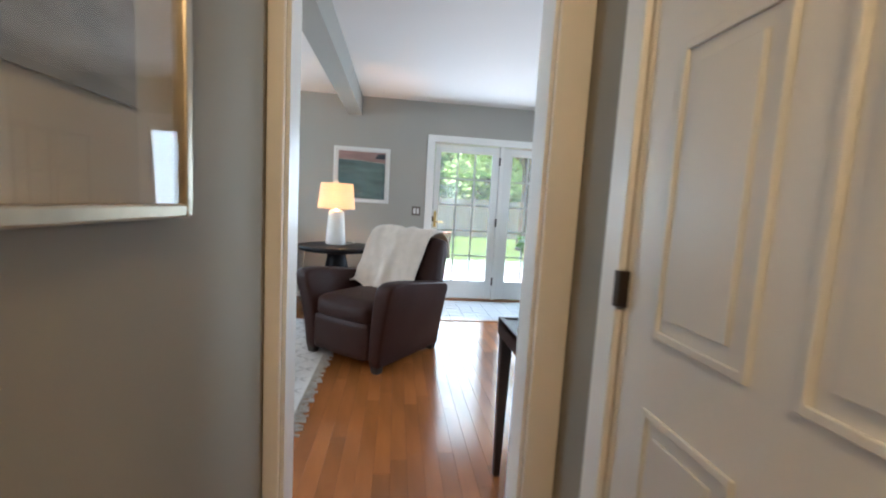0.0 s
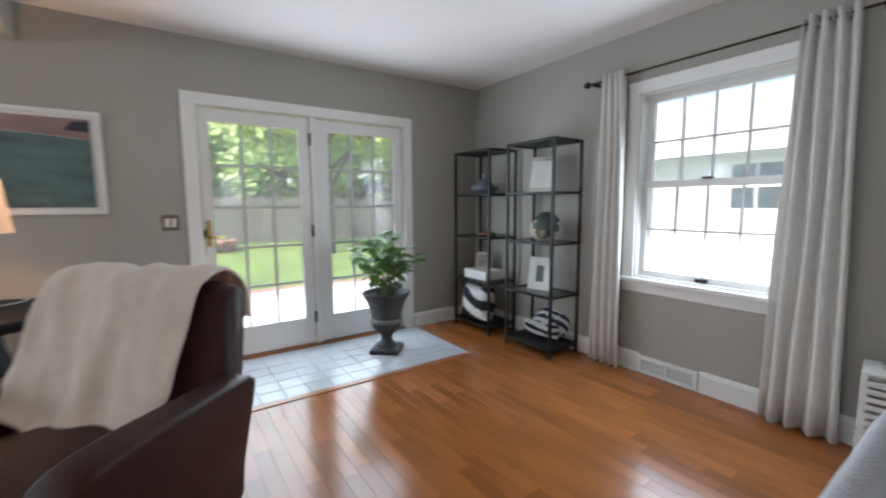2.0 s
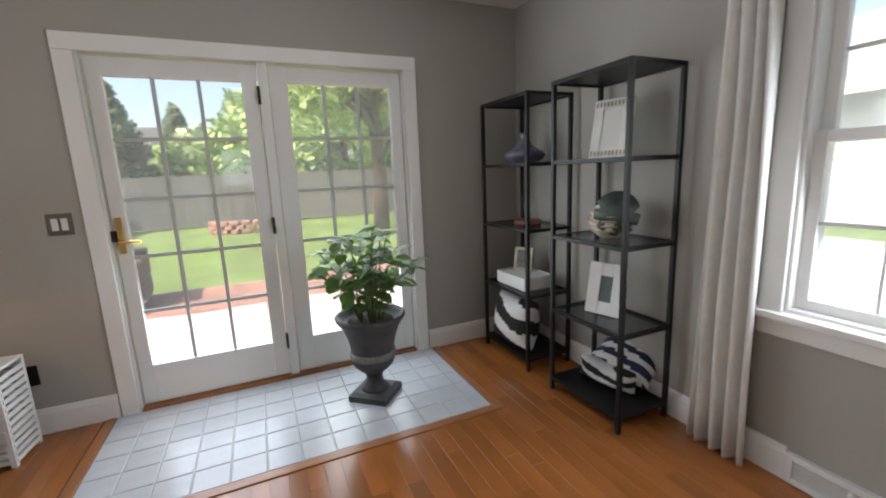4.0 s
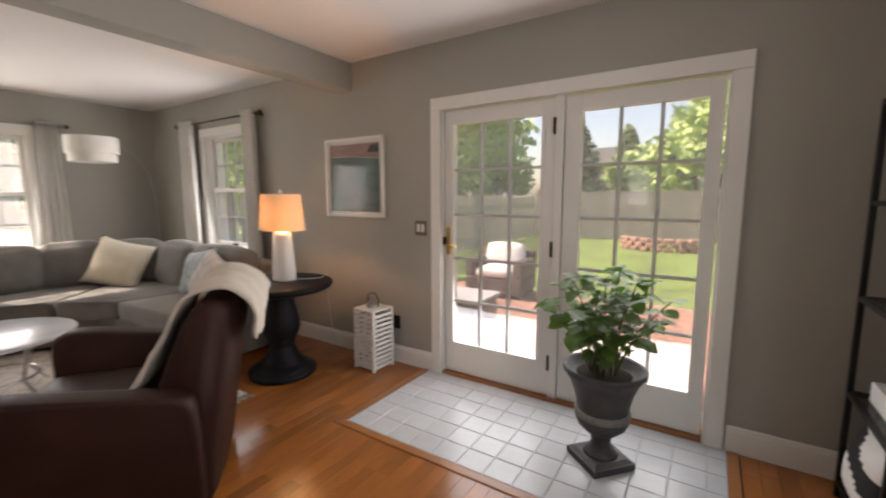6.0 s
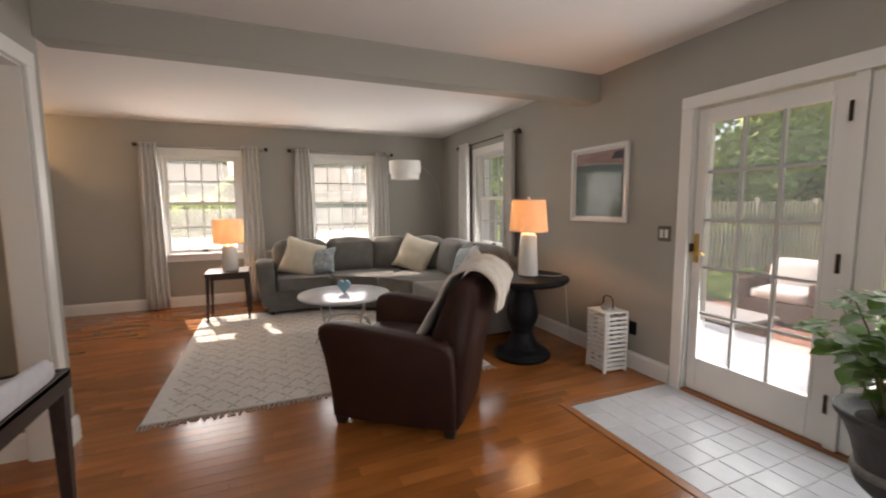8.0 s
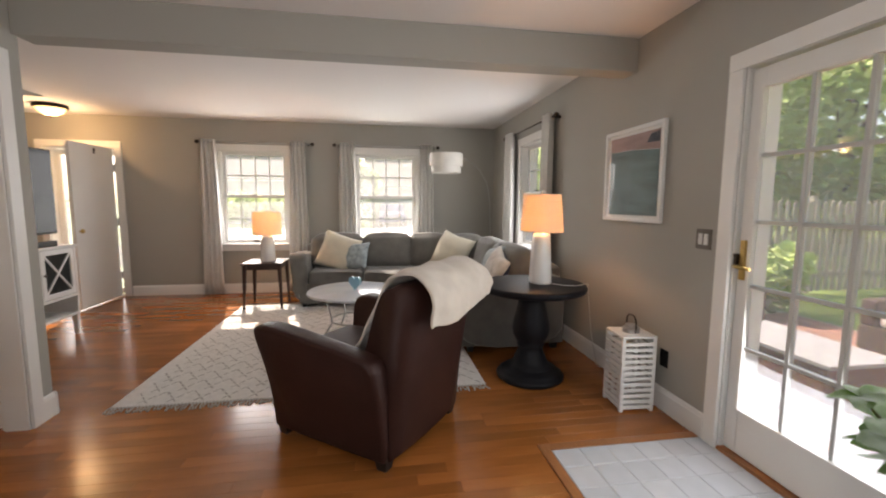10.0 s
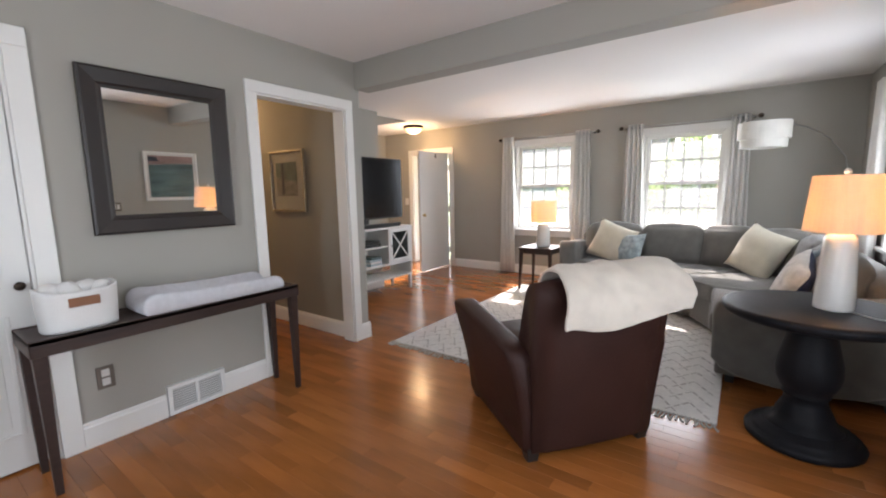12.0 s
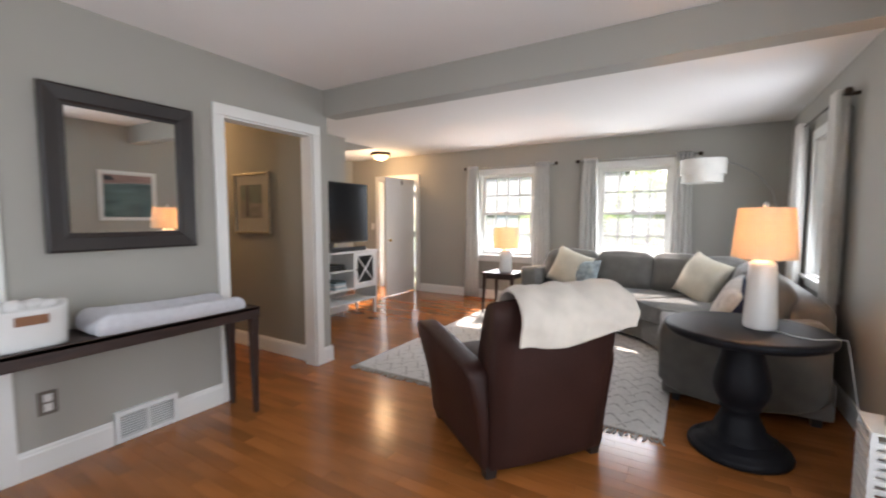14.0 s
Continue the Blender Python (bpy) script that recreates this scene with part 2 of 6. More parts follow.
# outdoors
M["lawn"] = mat("lawn_grass", (0.16, 0.24, 0.055), 0.95, vary=0.3, scale=1.2, bump=0.8, bscale=60)
M["brickpave"] = mat("red_brick_paver", (0.40, 0.21, 0.155), 0.9, vary=0.15, scale=9, bump=0.3, bscale=60, per_island=0.22)
M["concrete"] = mat("pale_concrete", (0.5, 0.48, 0.45), 0.9, vary=0.08, scale=3, bump=0.2, bscale=60)
M["fence"] = mat("weathered_fence_wood", (0.40, 0.36, 0.31), 0.9, vary=0.2, scale=6, stretch=(6, 6, 0.7), per_island=0.15)
# back fence boards, with the shade they stand in put into the grey
M["fencegrey"] = mat("grey_shaded_weathered_board", (0.20, 0.185, 0.17), 0.9, vary=0.2, scale=6, stretch=(6, 6, 0.7), per_object=0.15)
M["bark"] = mat("bark", (0.09, 0.065, 0.05), 0.95, vary=0.3, scale=8, bump=0.8, bscale=30)
M["foliage"] = mat("tree_leaves", (0.12, 0.2, 0.06), 0.55, vary=0.35, scale=1.1, per_island=0.4)
def leafy(m, colour, amount=0.45):
    """Lets light shine through leaves."""
    nt = m.node_tree
    tl, mx = nt.nodes.new("ShaderNodeBsdfTranslucent"), nt.nodes.new("ShaderNodeMixShader")
    tl.inputs["Color"].default_value = (*colour, 1)
    mx.inputs[0].default_value = amount
    nt.links.new(nt.nodes["Principled BSDF"].outputs[0], mx.inputs[1])
    nt.links.new(tl.outputs[0], mx.inputs[2])
    nt.links.new(mx.outputs[0], nt.nodes["Material Output"].inputs["Surface"])


leafy(M["foliage"], (0.62, 0.76, 0.36), 0.75)
M["monstera"] = mat("monstera_leaf", (0.055, 0.078, 0.066), 0.32, vary=0.3, scale=18)
leafy(M["leaf"], (0.13, 0.28, 0.04), 0.3)
leafy(M["curtain"], (0.72, 0.70, 0.66), 0.2)
leafy(M["shade_on"], (0.78, 0.66, 0.54), 0.58)
M["conifer"] = mat("conifer_needles", (0.07, 0.12, 0.06), 0.7, vary=0.35, scale=1.5, per_island=0.4)
leafy(M["conifer"], (0.34, 0.44, 0.24), 0.6)
M["wicker"] = mat("brown_wicker", (0.10, 0.06, 0.045), 0.8, vary=0.3, scale=30, bump=0.8, bscale=120)
M["redwicker"] = mat("red_brown_wicker", (0.20, 0.085, 0.06), 0.8, vary=0.3, scale=30, bump=0.8, bscale=120)
M["greytop"] = mat("grey_stone_top", (0.42, 0.42, 0.43), 0.7, vary=0.1, scale=8)
M["cushion_out"] = mat("white_outdoor_cushion", (0.74, 0.73, 0.72), 0.9, vary=0.04)
M["siding"] = mat("white_clapboard", (0.68, 0.68, 0.67), 0.7, vary=0.04, per_island=0.03)
M["greysiding"] = mat("grey_clapboard", (0.36, 0.39, 0.44), 0.7, vary=0.05, per_island=0.04)
M["roof"] = mat("asphalt_shingle", (0.12, 0.115, 0.11), 0.95, vary=0.25, scale=9, bump=0.5, bscale=40)
M["paleroof"] = mat("pale_grey_shingle", (0.42, 0.41, 0.40), 0.95, vary=0.15, scale=9, bump=0.5, bscale=40)
M["asphalt"] = mat("asphalt", (0.07, 0.07, 0.072), 0.95, vary=0.15, scale=5, bump=0.4, bscale=80)
M["darkglass"] = mat("dark_window", (0.03, 0.04, 0.05), 0.08, vary=0.05)
M["carpaint"] = mat("blue_car_paint", (0.02, 0.06, 0.2), 0.25, coat=0.6, vary=0.02)
M["rubber"] = mat("tyre_rubber", (0.015, 0.015, 0.016), 0.8)


# ---- mesh helpers ----
def empty(name, m=None, **tags):
    ob = new(name)
    ob.empty_display_size = 0.1
    if m is not None:
        ob.matrix_world = m
    return tagged(ob, **tags)


def part(name, bm, material, parent=None, label="", smooth=False, bevel=0.0):
    me = bpy.data.meshes.new(name)
    bmesh.ops.recalc_face_normals(bm, faces=bm.faces[:])
    if smooth:
        for f in bm.faces:
            f.smooth = True
    bm.to_mesh(me)
    bm.free()
    me.materials.append(material)
    ob = new(name, me)
    if parent is not None:
        ob.parent = parent
    if bevel:
        mod = ob.modifiers.new("bevel", "BEVEL")
        mod.width, mod.segments, mod.limit_method = bevel, 2, "ANGLE"
    if label:
        ob["label"] = label
    return ob


def box(bm, x0, x1, y0, y1, z0, z1, m=None):
    r = bmesh.ops.create_cube(bm, size=1.0)["verts"]
    for v in r:
        v.co = Vector((x0 + (v.co.x + 0.5) * (x1 - x0), y0 + (v.co.y + 0.5) * (y1 - y0), z0 + (v.co.z + 0.5) * (z1 - z0)))
        if m is not None:
            v.co = m @ v.co
    return r


def boxes(*spans):
    bm = bmesh.new()
    for s in spans:
        box(bm, *s)
    return bm


def lathe(profile, seg=32, m=None):
    """Turned solid: rows of (radius, height), closed at both ends."""
    bm = bmesh.new()
    rings = []
    for r, z in profile:
        rings.append([bm.verts.new((r * math.cos(2 * math.pi * i / seg), r * math.sin(2 * math.pi * i / seg), z)) for i in range(seg)])
    for a, b in zip(rings, rings[1:]):
        for i in range(seg):
            j = (i + 1) % seg
            bm.faces.new((a[i], a[j], b[j], b[i]))
    bm.faces.new(rings[0][::-1])
    bm.faces.new(rings[-1])
    if m is not None:
        bm.transform(m)
    return bm


def tube(bm, pts, r, seg=8):
    """A round bar along points."""
    pts = [Vector(p) for p in pts]
    rings = []
    for i, p in enumerate(pts):
        d = (pts[min(i + 1, len(pts) - 1)] - pts[max(i - 1, 0)]).normalized()
        u = d.orthogonal().normalized() if not rings else (last - d * last.dot(d)).normalized()
        last = u
        w = d.cross(u)
        rr = r[i] if isinstance(r, (list, tuple)) else r
        rings.append([bm.verts.new(p + (u * math.cos(2 * math.pi * k / seg) + w * math.sin(2 * math.pi * k / seg)) * rr) for k in range(seg)])
    for a, b in zip(rings, rings[1:]):
        for k in range(seg):
            j = (k + 1) % seg
            bm.faces.new((a[k], a[j], b[j], b[k]))
    bm.faces.new(rings[0][::-1])
    bm.faces.new(rings[-1])
    return bm


def soft(sx, sy, sz, r=0.05, puff=0.0, cuts=7, m=None, wob=0.0, seed=0):
    """An upholstered block: rounded edges, slightly domed faces."""
    bm = bmesh.new()
    bmesh.ops.create_cube(bm, size=1.0)
    bmesh.ops.subdivide_edges(bm, edges=bm.edges[:], cuts=cuts, use_grid_fill=True)
    h = Vector((sx / 2, sy / 2, sz / 2))
    r = min(r, *[q * 0.98 for q in h])
    for v in bm.verts:
        c = v.co * 2
        c = Vector([math.copysign(abs(a) ** 0.6, a) if a else 0.0 for a in c])
        p = Vector((c.x * h.x, c.y * h.y, c.z * h.z))
        q = Vector([max(-h[i] + r, min(h[i] - r, p[i])) for i in range(3)])
        d = p - q
        if d.length > 1e-6:
            p = q + d.normalized() * r
        if puff:
            for i in range(3):
                a, b = c[(i + 1) % 3], c[(i + 2) % 3]
                p[i] += math.copysign(puff * (1 - a * a) * (1 - b * b), c[i]) * (1 if abs(c[i]) > 0.9 else abs(c[i]))
        if wob:
            p += Vector(noise.noise_vector(p * 5 + Vector((seed * 7.1, 0, 0)))) * wob
        v.co = p
    if m is not None:
        bm.transform(m)
    return bm


def pillow(w, h, t, n=14, seed=0):
    """A throw pillow standing on its edge, in the x-z plane, thickness along y."""
    bm = bmesh.new()
    rows = {}
    for s in (-1, 1):
        for i in range(n + 1):
            for j in range(n + 1):
                u, v = 2 * i / n - 1, 2 * j / n - 1
                edge = i in (0, n) or j in (0, n)
                if edge and s == 1:
                    rows[s, i, j] = rows[-1, i, j]
                    continue
                pin = 1 - 0.10 * (1 - u * u) * abs(v) ** 3 * 1.0
                pin2 = 1 - 0.10 * (1 - v * v) * abs(u) ** 3 * 1.0
                th = t / 2 * ((1 - abs(u) ** 2.6) * (1 - abs(v) ** 2.6)) ** 0.6
                p = Vector((u * w / 2 * pin2, s * th, v * h / 2 * pin + h / 2))
                p += Vector(noise.noise_vector(Vector((u * 1.6 + seed * 3.3, v * 1.6, s)))) * 0.014
                rows[s, i, j] = bm.verts.new(p)
    for s in (-1, 1):
        for i in range(n):
            for j in range(n):
                bm.faces.new((rows[s, i, j], rows[s, i + 1, j], rows[s, i + 1, j + 1], rows[s, i, j + 1]))
    return bm


def prism(outline, z0, z1):
    bm = bmesh.new()
    lo = [bm.verts.new((x, y, z0)) for x, y in outline]
    hi = [bm.verts.new((x, y, z1)) for x, y in outline]
    n = len(outline)
    bm.faces.new(lo[::-1])
    bm.faces.new(hi)
    for i in range(n):
        j = (i + 1) % n
        bm.faces.new((lo[i], lo[j], hi[j], hi[i]))
    return bm


def wall_mesh(a0, a1, z0, z1, t, holes):
    """A wall along local x from a0 to a1, thickness along y from 0 to t, with holes (x0, x1, z0, z1) through it."""
    bm = bmesh.new()
    cuts = sorted({a0, a1, *[h[0] for h in holes], *[h[1] for h in holes]})
    for x0, x1 in zip(cuts, cuts[1:]):
        hs = sorted([h[2:4] for h in holes if h[0] <= x0 + 1e-6 and h[1] >= x1 - 1e-6])
        z = z0
        for h0, h1 in hs:
            if h0 > z + 1e-6:
                box(bm, x0, x1, 0, t, z, h0)
            z = h1
        if z < z1 - 1e-6:
            box(bm, x0, x1, 0, t, z, z1)
    bmesh.ops.remove_doubles(bm, verts=bm.verts[:], dist=1e-5)
    return bm


# ---- structure ----
N, S, W, E, H = 5.37, 1.60, -3.80, 3.25, 2.44
TS_W = 0.125  # thickness of the wall between room and hall
structure = dict(kind="structure")
# placements: local x along the wall, local y outwards
PN = pose(0, N, 0)
PW = pose(W, 0, 0, 0, 0, 90)
PE = pose(E, 0, 0, 0, 0, -90)
PS = pose(0, S, 0, 0, 0, 180)


def wall(name, m, a0, a1, t, holes=(), z1=H):
    bm = wall_mesh(a0, a1, 0.0, z1, t, list(holes))
    ob = part(name, bm, M["wall"])
    ob.matrix_world = m
    return tagged(ob, "matte warm grey painted plaster wall", "wall", **structure)


wall("wall_north", PN, W - 0.2, E + 0.2, 0.2, [(0.64, 2.36, 0.0, 1.98), (-2.56, -1.70, 0.80, 2.02)])
wall("wall_west", PW, -1.6, N, 0.2, [(-0.72, 0.12, 0.0, 2.02), (1.42, 2.31, 0.72, 2.02), (3.28, 4.17, 0.72, 2.02)])
wall("wall_east", PE, -N, -1.42, 0.2, [(-3.51, -2.62, 0.70, 2.00)])
wall("wall_south", PS, -E, 0.29, TS_W, [(-2.64, -1.895, 0.0, 2.035), (-0.675, 0.115, 0.0, 2.035)])
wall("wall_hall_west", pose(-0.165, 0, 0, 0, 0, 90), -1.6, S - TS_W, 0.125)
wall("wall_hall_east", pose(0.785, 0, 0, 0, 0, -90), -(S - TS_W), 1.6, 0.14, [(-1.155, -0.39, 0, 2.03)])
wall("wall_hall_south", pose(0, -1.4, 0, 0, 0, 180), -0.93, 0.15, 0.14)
wall("wall_living_south", pose(0, 0.22, 0, 0, 0, 180), 0.29, 1.93, 0.14)
wall("wall_entry_east", pose(-1.79, 0, 0, 0, 0, -90), -0.08, 1.6, 0.14)
wall("wall_entry_south", pose(0, -1.4, 0, 0, 0, 180), 1.93, 4.0, 0.14)
wall("wall_closet_back", pose(0, 0.8, 0, 0, 0, 180), -E, -0.93, 0.1)
part("beam", boxes((-0.41, -0.245, S, N, 2.215, H)), M["wall"], bevel=0.006)
tagged(bpy.data.objects["beam"], "grey painted boxed ceiling beam between the two rooms", "beam", **structure)
bm = prism([(-1.932, 2.438), (-2.80, 2.438), (-1.932, 2.262)], -0.02, 0.08)
bm.transform(pose(0, 0, 0, 90))
tagged(part("stair_soffit", bm, M["wall"]), "grey painted sloping stair soffit under the entry ceiling", "soffit", **structure)
tagged(part("ceiling", boxes((W - 0.2, E + 0.2, -1.6, N + 0.2, H, H + 0.15)), M["ceil"]), "flat white painted ceiling", "ceiling", **structure)
# slab out of view, added to keep sun and sky off the rooms
tagged(part("roof", boxes((W - 0.22, E + 0.3, -1.7, N + 0.3, H + 0.16, H + 0.4)), M["roof"]), "dark shingle roof slab over the house, unseen, added to block daylight", "roof", **structure)


# inner hall faces take the grey with the hall's dim amber light in its colour
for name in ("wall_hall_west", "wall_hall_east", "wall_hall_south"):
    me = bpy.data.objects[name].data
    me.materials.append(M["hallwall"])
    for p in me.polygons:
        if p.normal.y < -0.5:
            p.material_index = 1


def baseboard(m, a0, a1, gap=0.0):
    bm = bmesh.new()
    prof = ((0.0, 0.0), (-0.016, 0.0), (-0.016, 0.115), (-0.012, 0.125), (-0.012, 0.133), (-0.006, 0.142), (0.0, 0.142))
    ends = [[bm.verts.new((x, y, z)) for y, z in prof] for x in (a0, a1)]
    for i in range(len(prof)):
        j = (i + 1) % len(prof)
        bm.faces.new((ends[0][i], ends[0][j], ends[1][j], ends[1][i]))
    bm.faces.new(ends[0])
    bm.faces.new(ends[1][::-1])
    ob = part("baseboard", bm, M["trim"])
    ob.matrix_world = m
    return tagged(ob, "white painted moulded baseboard along the wall", "baseboard", **structure)


baseboard(PN, W, 0.548)
baseboard(PN, 2.455, E)
baseboard(PW, 0.225, N)
baseboard(PW, -1.4, -0.82)
baseboard(PE, -N, -3.44)
baseboard(PE, -3.02, -S)
baseboard(PS, -1.806, -1.41)
baseboard(PS, -1.06, -0.752)
baseboard(PS, 0.192, 0.306)
baseboard(pose(-0.29, 0, 0, 0, 0, 270), -S - 0.016, -0.22)
baseboard(pose(-0.165, 0, 0, 0, 0, 90), -1.4, S - TS_W)
baseboard(pose(0, 0.22, 0, 0, 0, 180), 0.29, 1.93)
baseboard(pose(0.785, 0, 0, 0, 0, -90), -(S - TS_W), -1.26)


def casing(parent, x0, x1, z0, z1, w=0.088, d=0.02, sill=False, name="casing"):
    """Flat stock round an opening, on the room side (y below 0)."""
    bm = bmesh.new()
    box(bm, x0 - w, x0, -d, 0, z0, z1)
    box(bm, x1, x1 + w, -d, 0, z0, z1)
    box(bm, x0 - w, x1 + w, -d - 0.002, 0, z1, z1 + w)
    if sill:
        box(bm, x0 - w - 0.03, x1 + w + 0.03, -0.055, 0.03, z0 - 0.028, z0)
        box(bm, x0 - w, x1 + w, -0.016, 0, z0 - 0.105, z0 - 0.03)
    return part(name, bm, M["trim"], parent, bevel=0.004)


def jamb(parent, x0, x1, z0, z1, t, floor=False, d=0.012):
    bm = boxes((x0 - d, x0 + d, 0.001, t - 0.001, z0, z1), (x1 - d, x1 + d, 0.001, t - 0.001, z0, z1), (x0, x1, 0.002, t - 0.002, z1 - d, z1 + d))
    if floor:
        box(bm, x0, x1, 0.002, t, z0 - d, z0 + d)
    return part("jamb", bm, M["trim"], parent)


def sash(parent, x0, x1, z0, z1, y, cols, rows, s=0.042, name="sash", glazing="clearpane"):
    ob = part(name, boxes((x0, x0 + s, y, y + 0.035, z0, z1), (x1 - s, x1, y, y + 0.035, z0, z1), (x0 + s, x1 - s, y, y + 0.035, z0, z0 + s), (x0 + s, x1 - s, y, y + 0.035, z1 - s, z1)), M["trim"], parent, bevel=0.003)
    gx0, gx1, gz0, gz1 = x0 + s, x1 - s, z0 + s, z1 - s
    for i in range(1, cols):
        x = gx0 + (gx1 - gx0) * i / cols
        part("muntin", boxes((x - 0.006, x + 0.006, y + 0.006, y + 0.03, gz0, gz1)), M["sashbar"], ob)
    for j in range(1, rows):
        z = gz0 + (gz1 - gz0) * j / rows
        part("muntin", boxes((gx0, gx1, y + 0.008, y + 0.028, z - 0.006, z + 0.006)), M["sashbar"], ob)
    g = part("pane", boxes((gx0, gx1, y + 0.016, y + 0.02, gz0, gz1)), M[glazing], ob)
    g.visible_shadow = False
    return ob


def double_hung(name, m, x0, x1, z0, z1, cols, glazing="clearpane"):
    win = empty(name, m, label="white double-hung window with divided panes in each sash", category="window", **structure)
    casing(win, x0, x1, z0, z1, sill=True, name="window_frame")
    jamb(win, x0, x1, z0, z1, 0.2, floor=True)
    mid = (z0 + z1) / 2 + 0.02
    sash(win, x0 + 0.012, x1 - 0.012, mid - 0.022, z1 - 0.012, 0.085, cols, 2, name="upper_sash", glazing=glazing)
    low = sash(win, x0 + 0.012, x1 - 0.012, z0 + 0.012, mid + 0.022, 0.045, cols, 2, name="lower_sash", glazing=glazing)
    part("sash_lock", boxes(((x0 + x1) / 2 - 0.03, (x0 + x1) / 2 + 0.03, 0.025, 0.05, mid + 0.022, mid + 0.036)), M["bronze"], low)
    part("sash_lift", boxes(((x0 + x1) / 2 - 0.035, (x0 + x1) / 2 + 0.035, 0.025, 0.046, z0 + 0.02, z0 + 0.04)), M["bronze"], low)
    return win


double_hung("window_1", PW, 1.42, 2.31, 0.72, 2.02, 4)
double_hung("window_2", PW, 3.28, 4.17, 0.72, 2.02, 4)
double_hung("window_3", PN, -2.56, -1.70, 0.80, 2.02, 4)
double_hung("window_4", PE, -3.51, -2.62, 0.70, 2.00, 4, "hazyglass")

# glazed double door to the patio
fd = empty("door_1", PN, label="white hinged patio door pair with fifteen-lite glass grilles", category="door", **structure)
casing(fd, 0.64, 2.36, 0.0, 1.968, w=0.085, name="casing")
jamb(fd, 0.64, 2.36, 0.0, 1.98, 0.2)
part("threshold", boxes((0.65, 2.35, -0.012, 0.2, 0.0, 0.022)), M["nosing"], fd, "oak sill under the doors")


def lite_door(x0, x1, gx0, gx1, label):
    z0, z1, gz0, gz1, y = 0.03, 1.955, 0.262, 1.862, 0.02
    leaf = part("door_leaf", boxes((x0, gx0, y, y + 0.045, z0, z1), (gx1, x1, y, y + 0.045, z0, z1), (gx0, gx1, y, y + 0.045, z0, gz0), (gx0, gx1, y, y + 0.045, gz1, z1)), M["doorw"], fd, label, bevel=0.003)
    for i in range(1, 3):
        x = gx0 + (gx1 - gx0) * i / 3
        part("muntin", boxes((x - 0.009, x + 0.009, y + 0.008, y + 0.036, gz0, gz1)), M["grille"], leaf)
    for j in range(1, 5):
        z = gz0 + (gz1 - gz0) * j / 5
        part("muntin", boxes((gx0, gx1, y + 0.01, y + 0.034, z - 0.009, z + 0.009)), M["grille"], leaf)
    part("glazing_bead", boxes((gx0 - 0.014, gx0, y - 0.005, y, gz0 - 0.014, gz1 + 0.014), (gx1, gx1 + 0.014, y - 0.005, y, gz0 - 0.014, gz1 + 0.014), (gx0, gx1, y - 0.005, y, gz0 - 0.014, gz0), (gx0, gx1, y - 0.005, y, gz1, gz1 + 0.014)), M["trim"], leaf)
    g = part("pane", boxes((gx0, gx1, y + 0.02, y + 0.024, gz0, gz1)), M["doorpane"], leaf)
    g.visible_shadow = False
    return leaf


leaf_a = lite_door(0.66, 1.468, 0.728, 1.382, "white door leaf with brass lever")
leaf_b = lite_door(1.53, 2.34, 1.632, 2.268, "fixed white door leaf")
part("mullion", boxes((1.472, 1.526, 0.005, 0.075, 0.024, 1.967)), M["trim"], fd)
for z in (0.263, 1.019, 1.786):
    part("hinge", boxes((1.462, 1.478, -0.004, 0.022, z - 0.05, z + 0.05)), M["bronze"], fd, "dark bronze hinge")
part("escutcheon", boxes((0.675, 0.705, 0.008, 0.022, 0.93, 1.13)), M["brass"], leaf_a, "brass lock plate", bevel=0.003)
bm = tube(bmesh.new(), [(0.69, 0.012, 1.0), (0.69, -0.035, 1.0), (0.72, -0.045, 1.0), (0.79, -0.045, 0.998)], 0.009)
part("lever", bm, M["brass"], leaf_a, "brass lever handle", smooth=True)
part("latch_keep", boxes((0.652, 0.672, -0.004, 0.02, 1.0, 1.06)), M["bronze"], fd)

# plain cased opening to the hall
od = empty("door_2", PS, label="white cased doorway with no door, open to the hall", category="doorway", **structure)
casing(od, -0.675, 0.115, 0.0, 2.035, w=0.078)
jamb(od, -0.675, 0.115, 0.0, 2.035, TS_W)
bm = boxes((-0.783, -0.675, TS_W, TS_W + 0.02, 0, 2.035), (0.115, 0.163, TS_W, TS_W + 0.02, 0, 2.035), (-0.783, 0.163, TS_W, TS_W + 0.022, 2.035, 2.115))
part("casing_hall_side", bm, M["trim"], od, bevel=0.004)


def panel_door(parent, x0, x1, z0, z1, y, panels):
    """A flat slab with raised-and-fielded panels on the room side."""
    leaf = part("door_leaf", boxes((x0, x1, y, y + 0.04, z0, z1)), M["doorw"], parent, bevel=0.002)
    for px0, px1, pz0, pz1 in panels:
        bm = bmesh.new()
        a = 0.018
        box(bm, px0 - a, px0, y - 0.007, y + 0.001, pz0 - a, pz1 + a)
        box(bm, px1, px1 + a, y - 0.007, y + 0.001, pz0 - a, pz1 + a)
        box(bm, px0, px1, y - 0.007, y + 0.001, pz0 - a, pz0)
        box(bm, px0, px1, y - 0.007, y + 0.001, pz1, pz1 + a)
        part("panel_mould", bm, M["doorw"], leaf, bevel=0.003)
        b2 = boxes((px0 + 0.03, px1 - 0.03, y - 0.006, y + 0.001, pz0 + 0.03, pz1 - 0.03))
        part("panel", b2, M["doorw"], leaf, bevel=0.005)
    return leaf


def six_panels(x0, x1, hall=False):
    w = x1 - x0
    out = []
    for a, b in ((0.165, 0.46), (0.62, 0.915) if hall else (0.55, 0.845)):
        for z0, z1 in ((0.20, 0.765), (0.965, 1.55), (1.67, 1.88)):
            out.append((x0 + a * w, x0 + b * w, z0, z1))
    return out


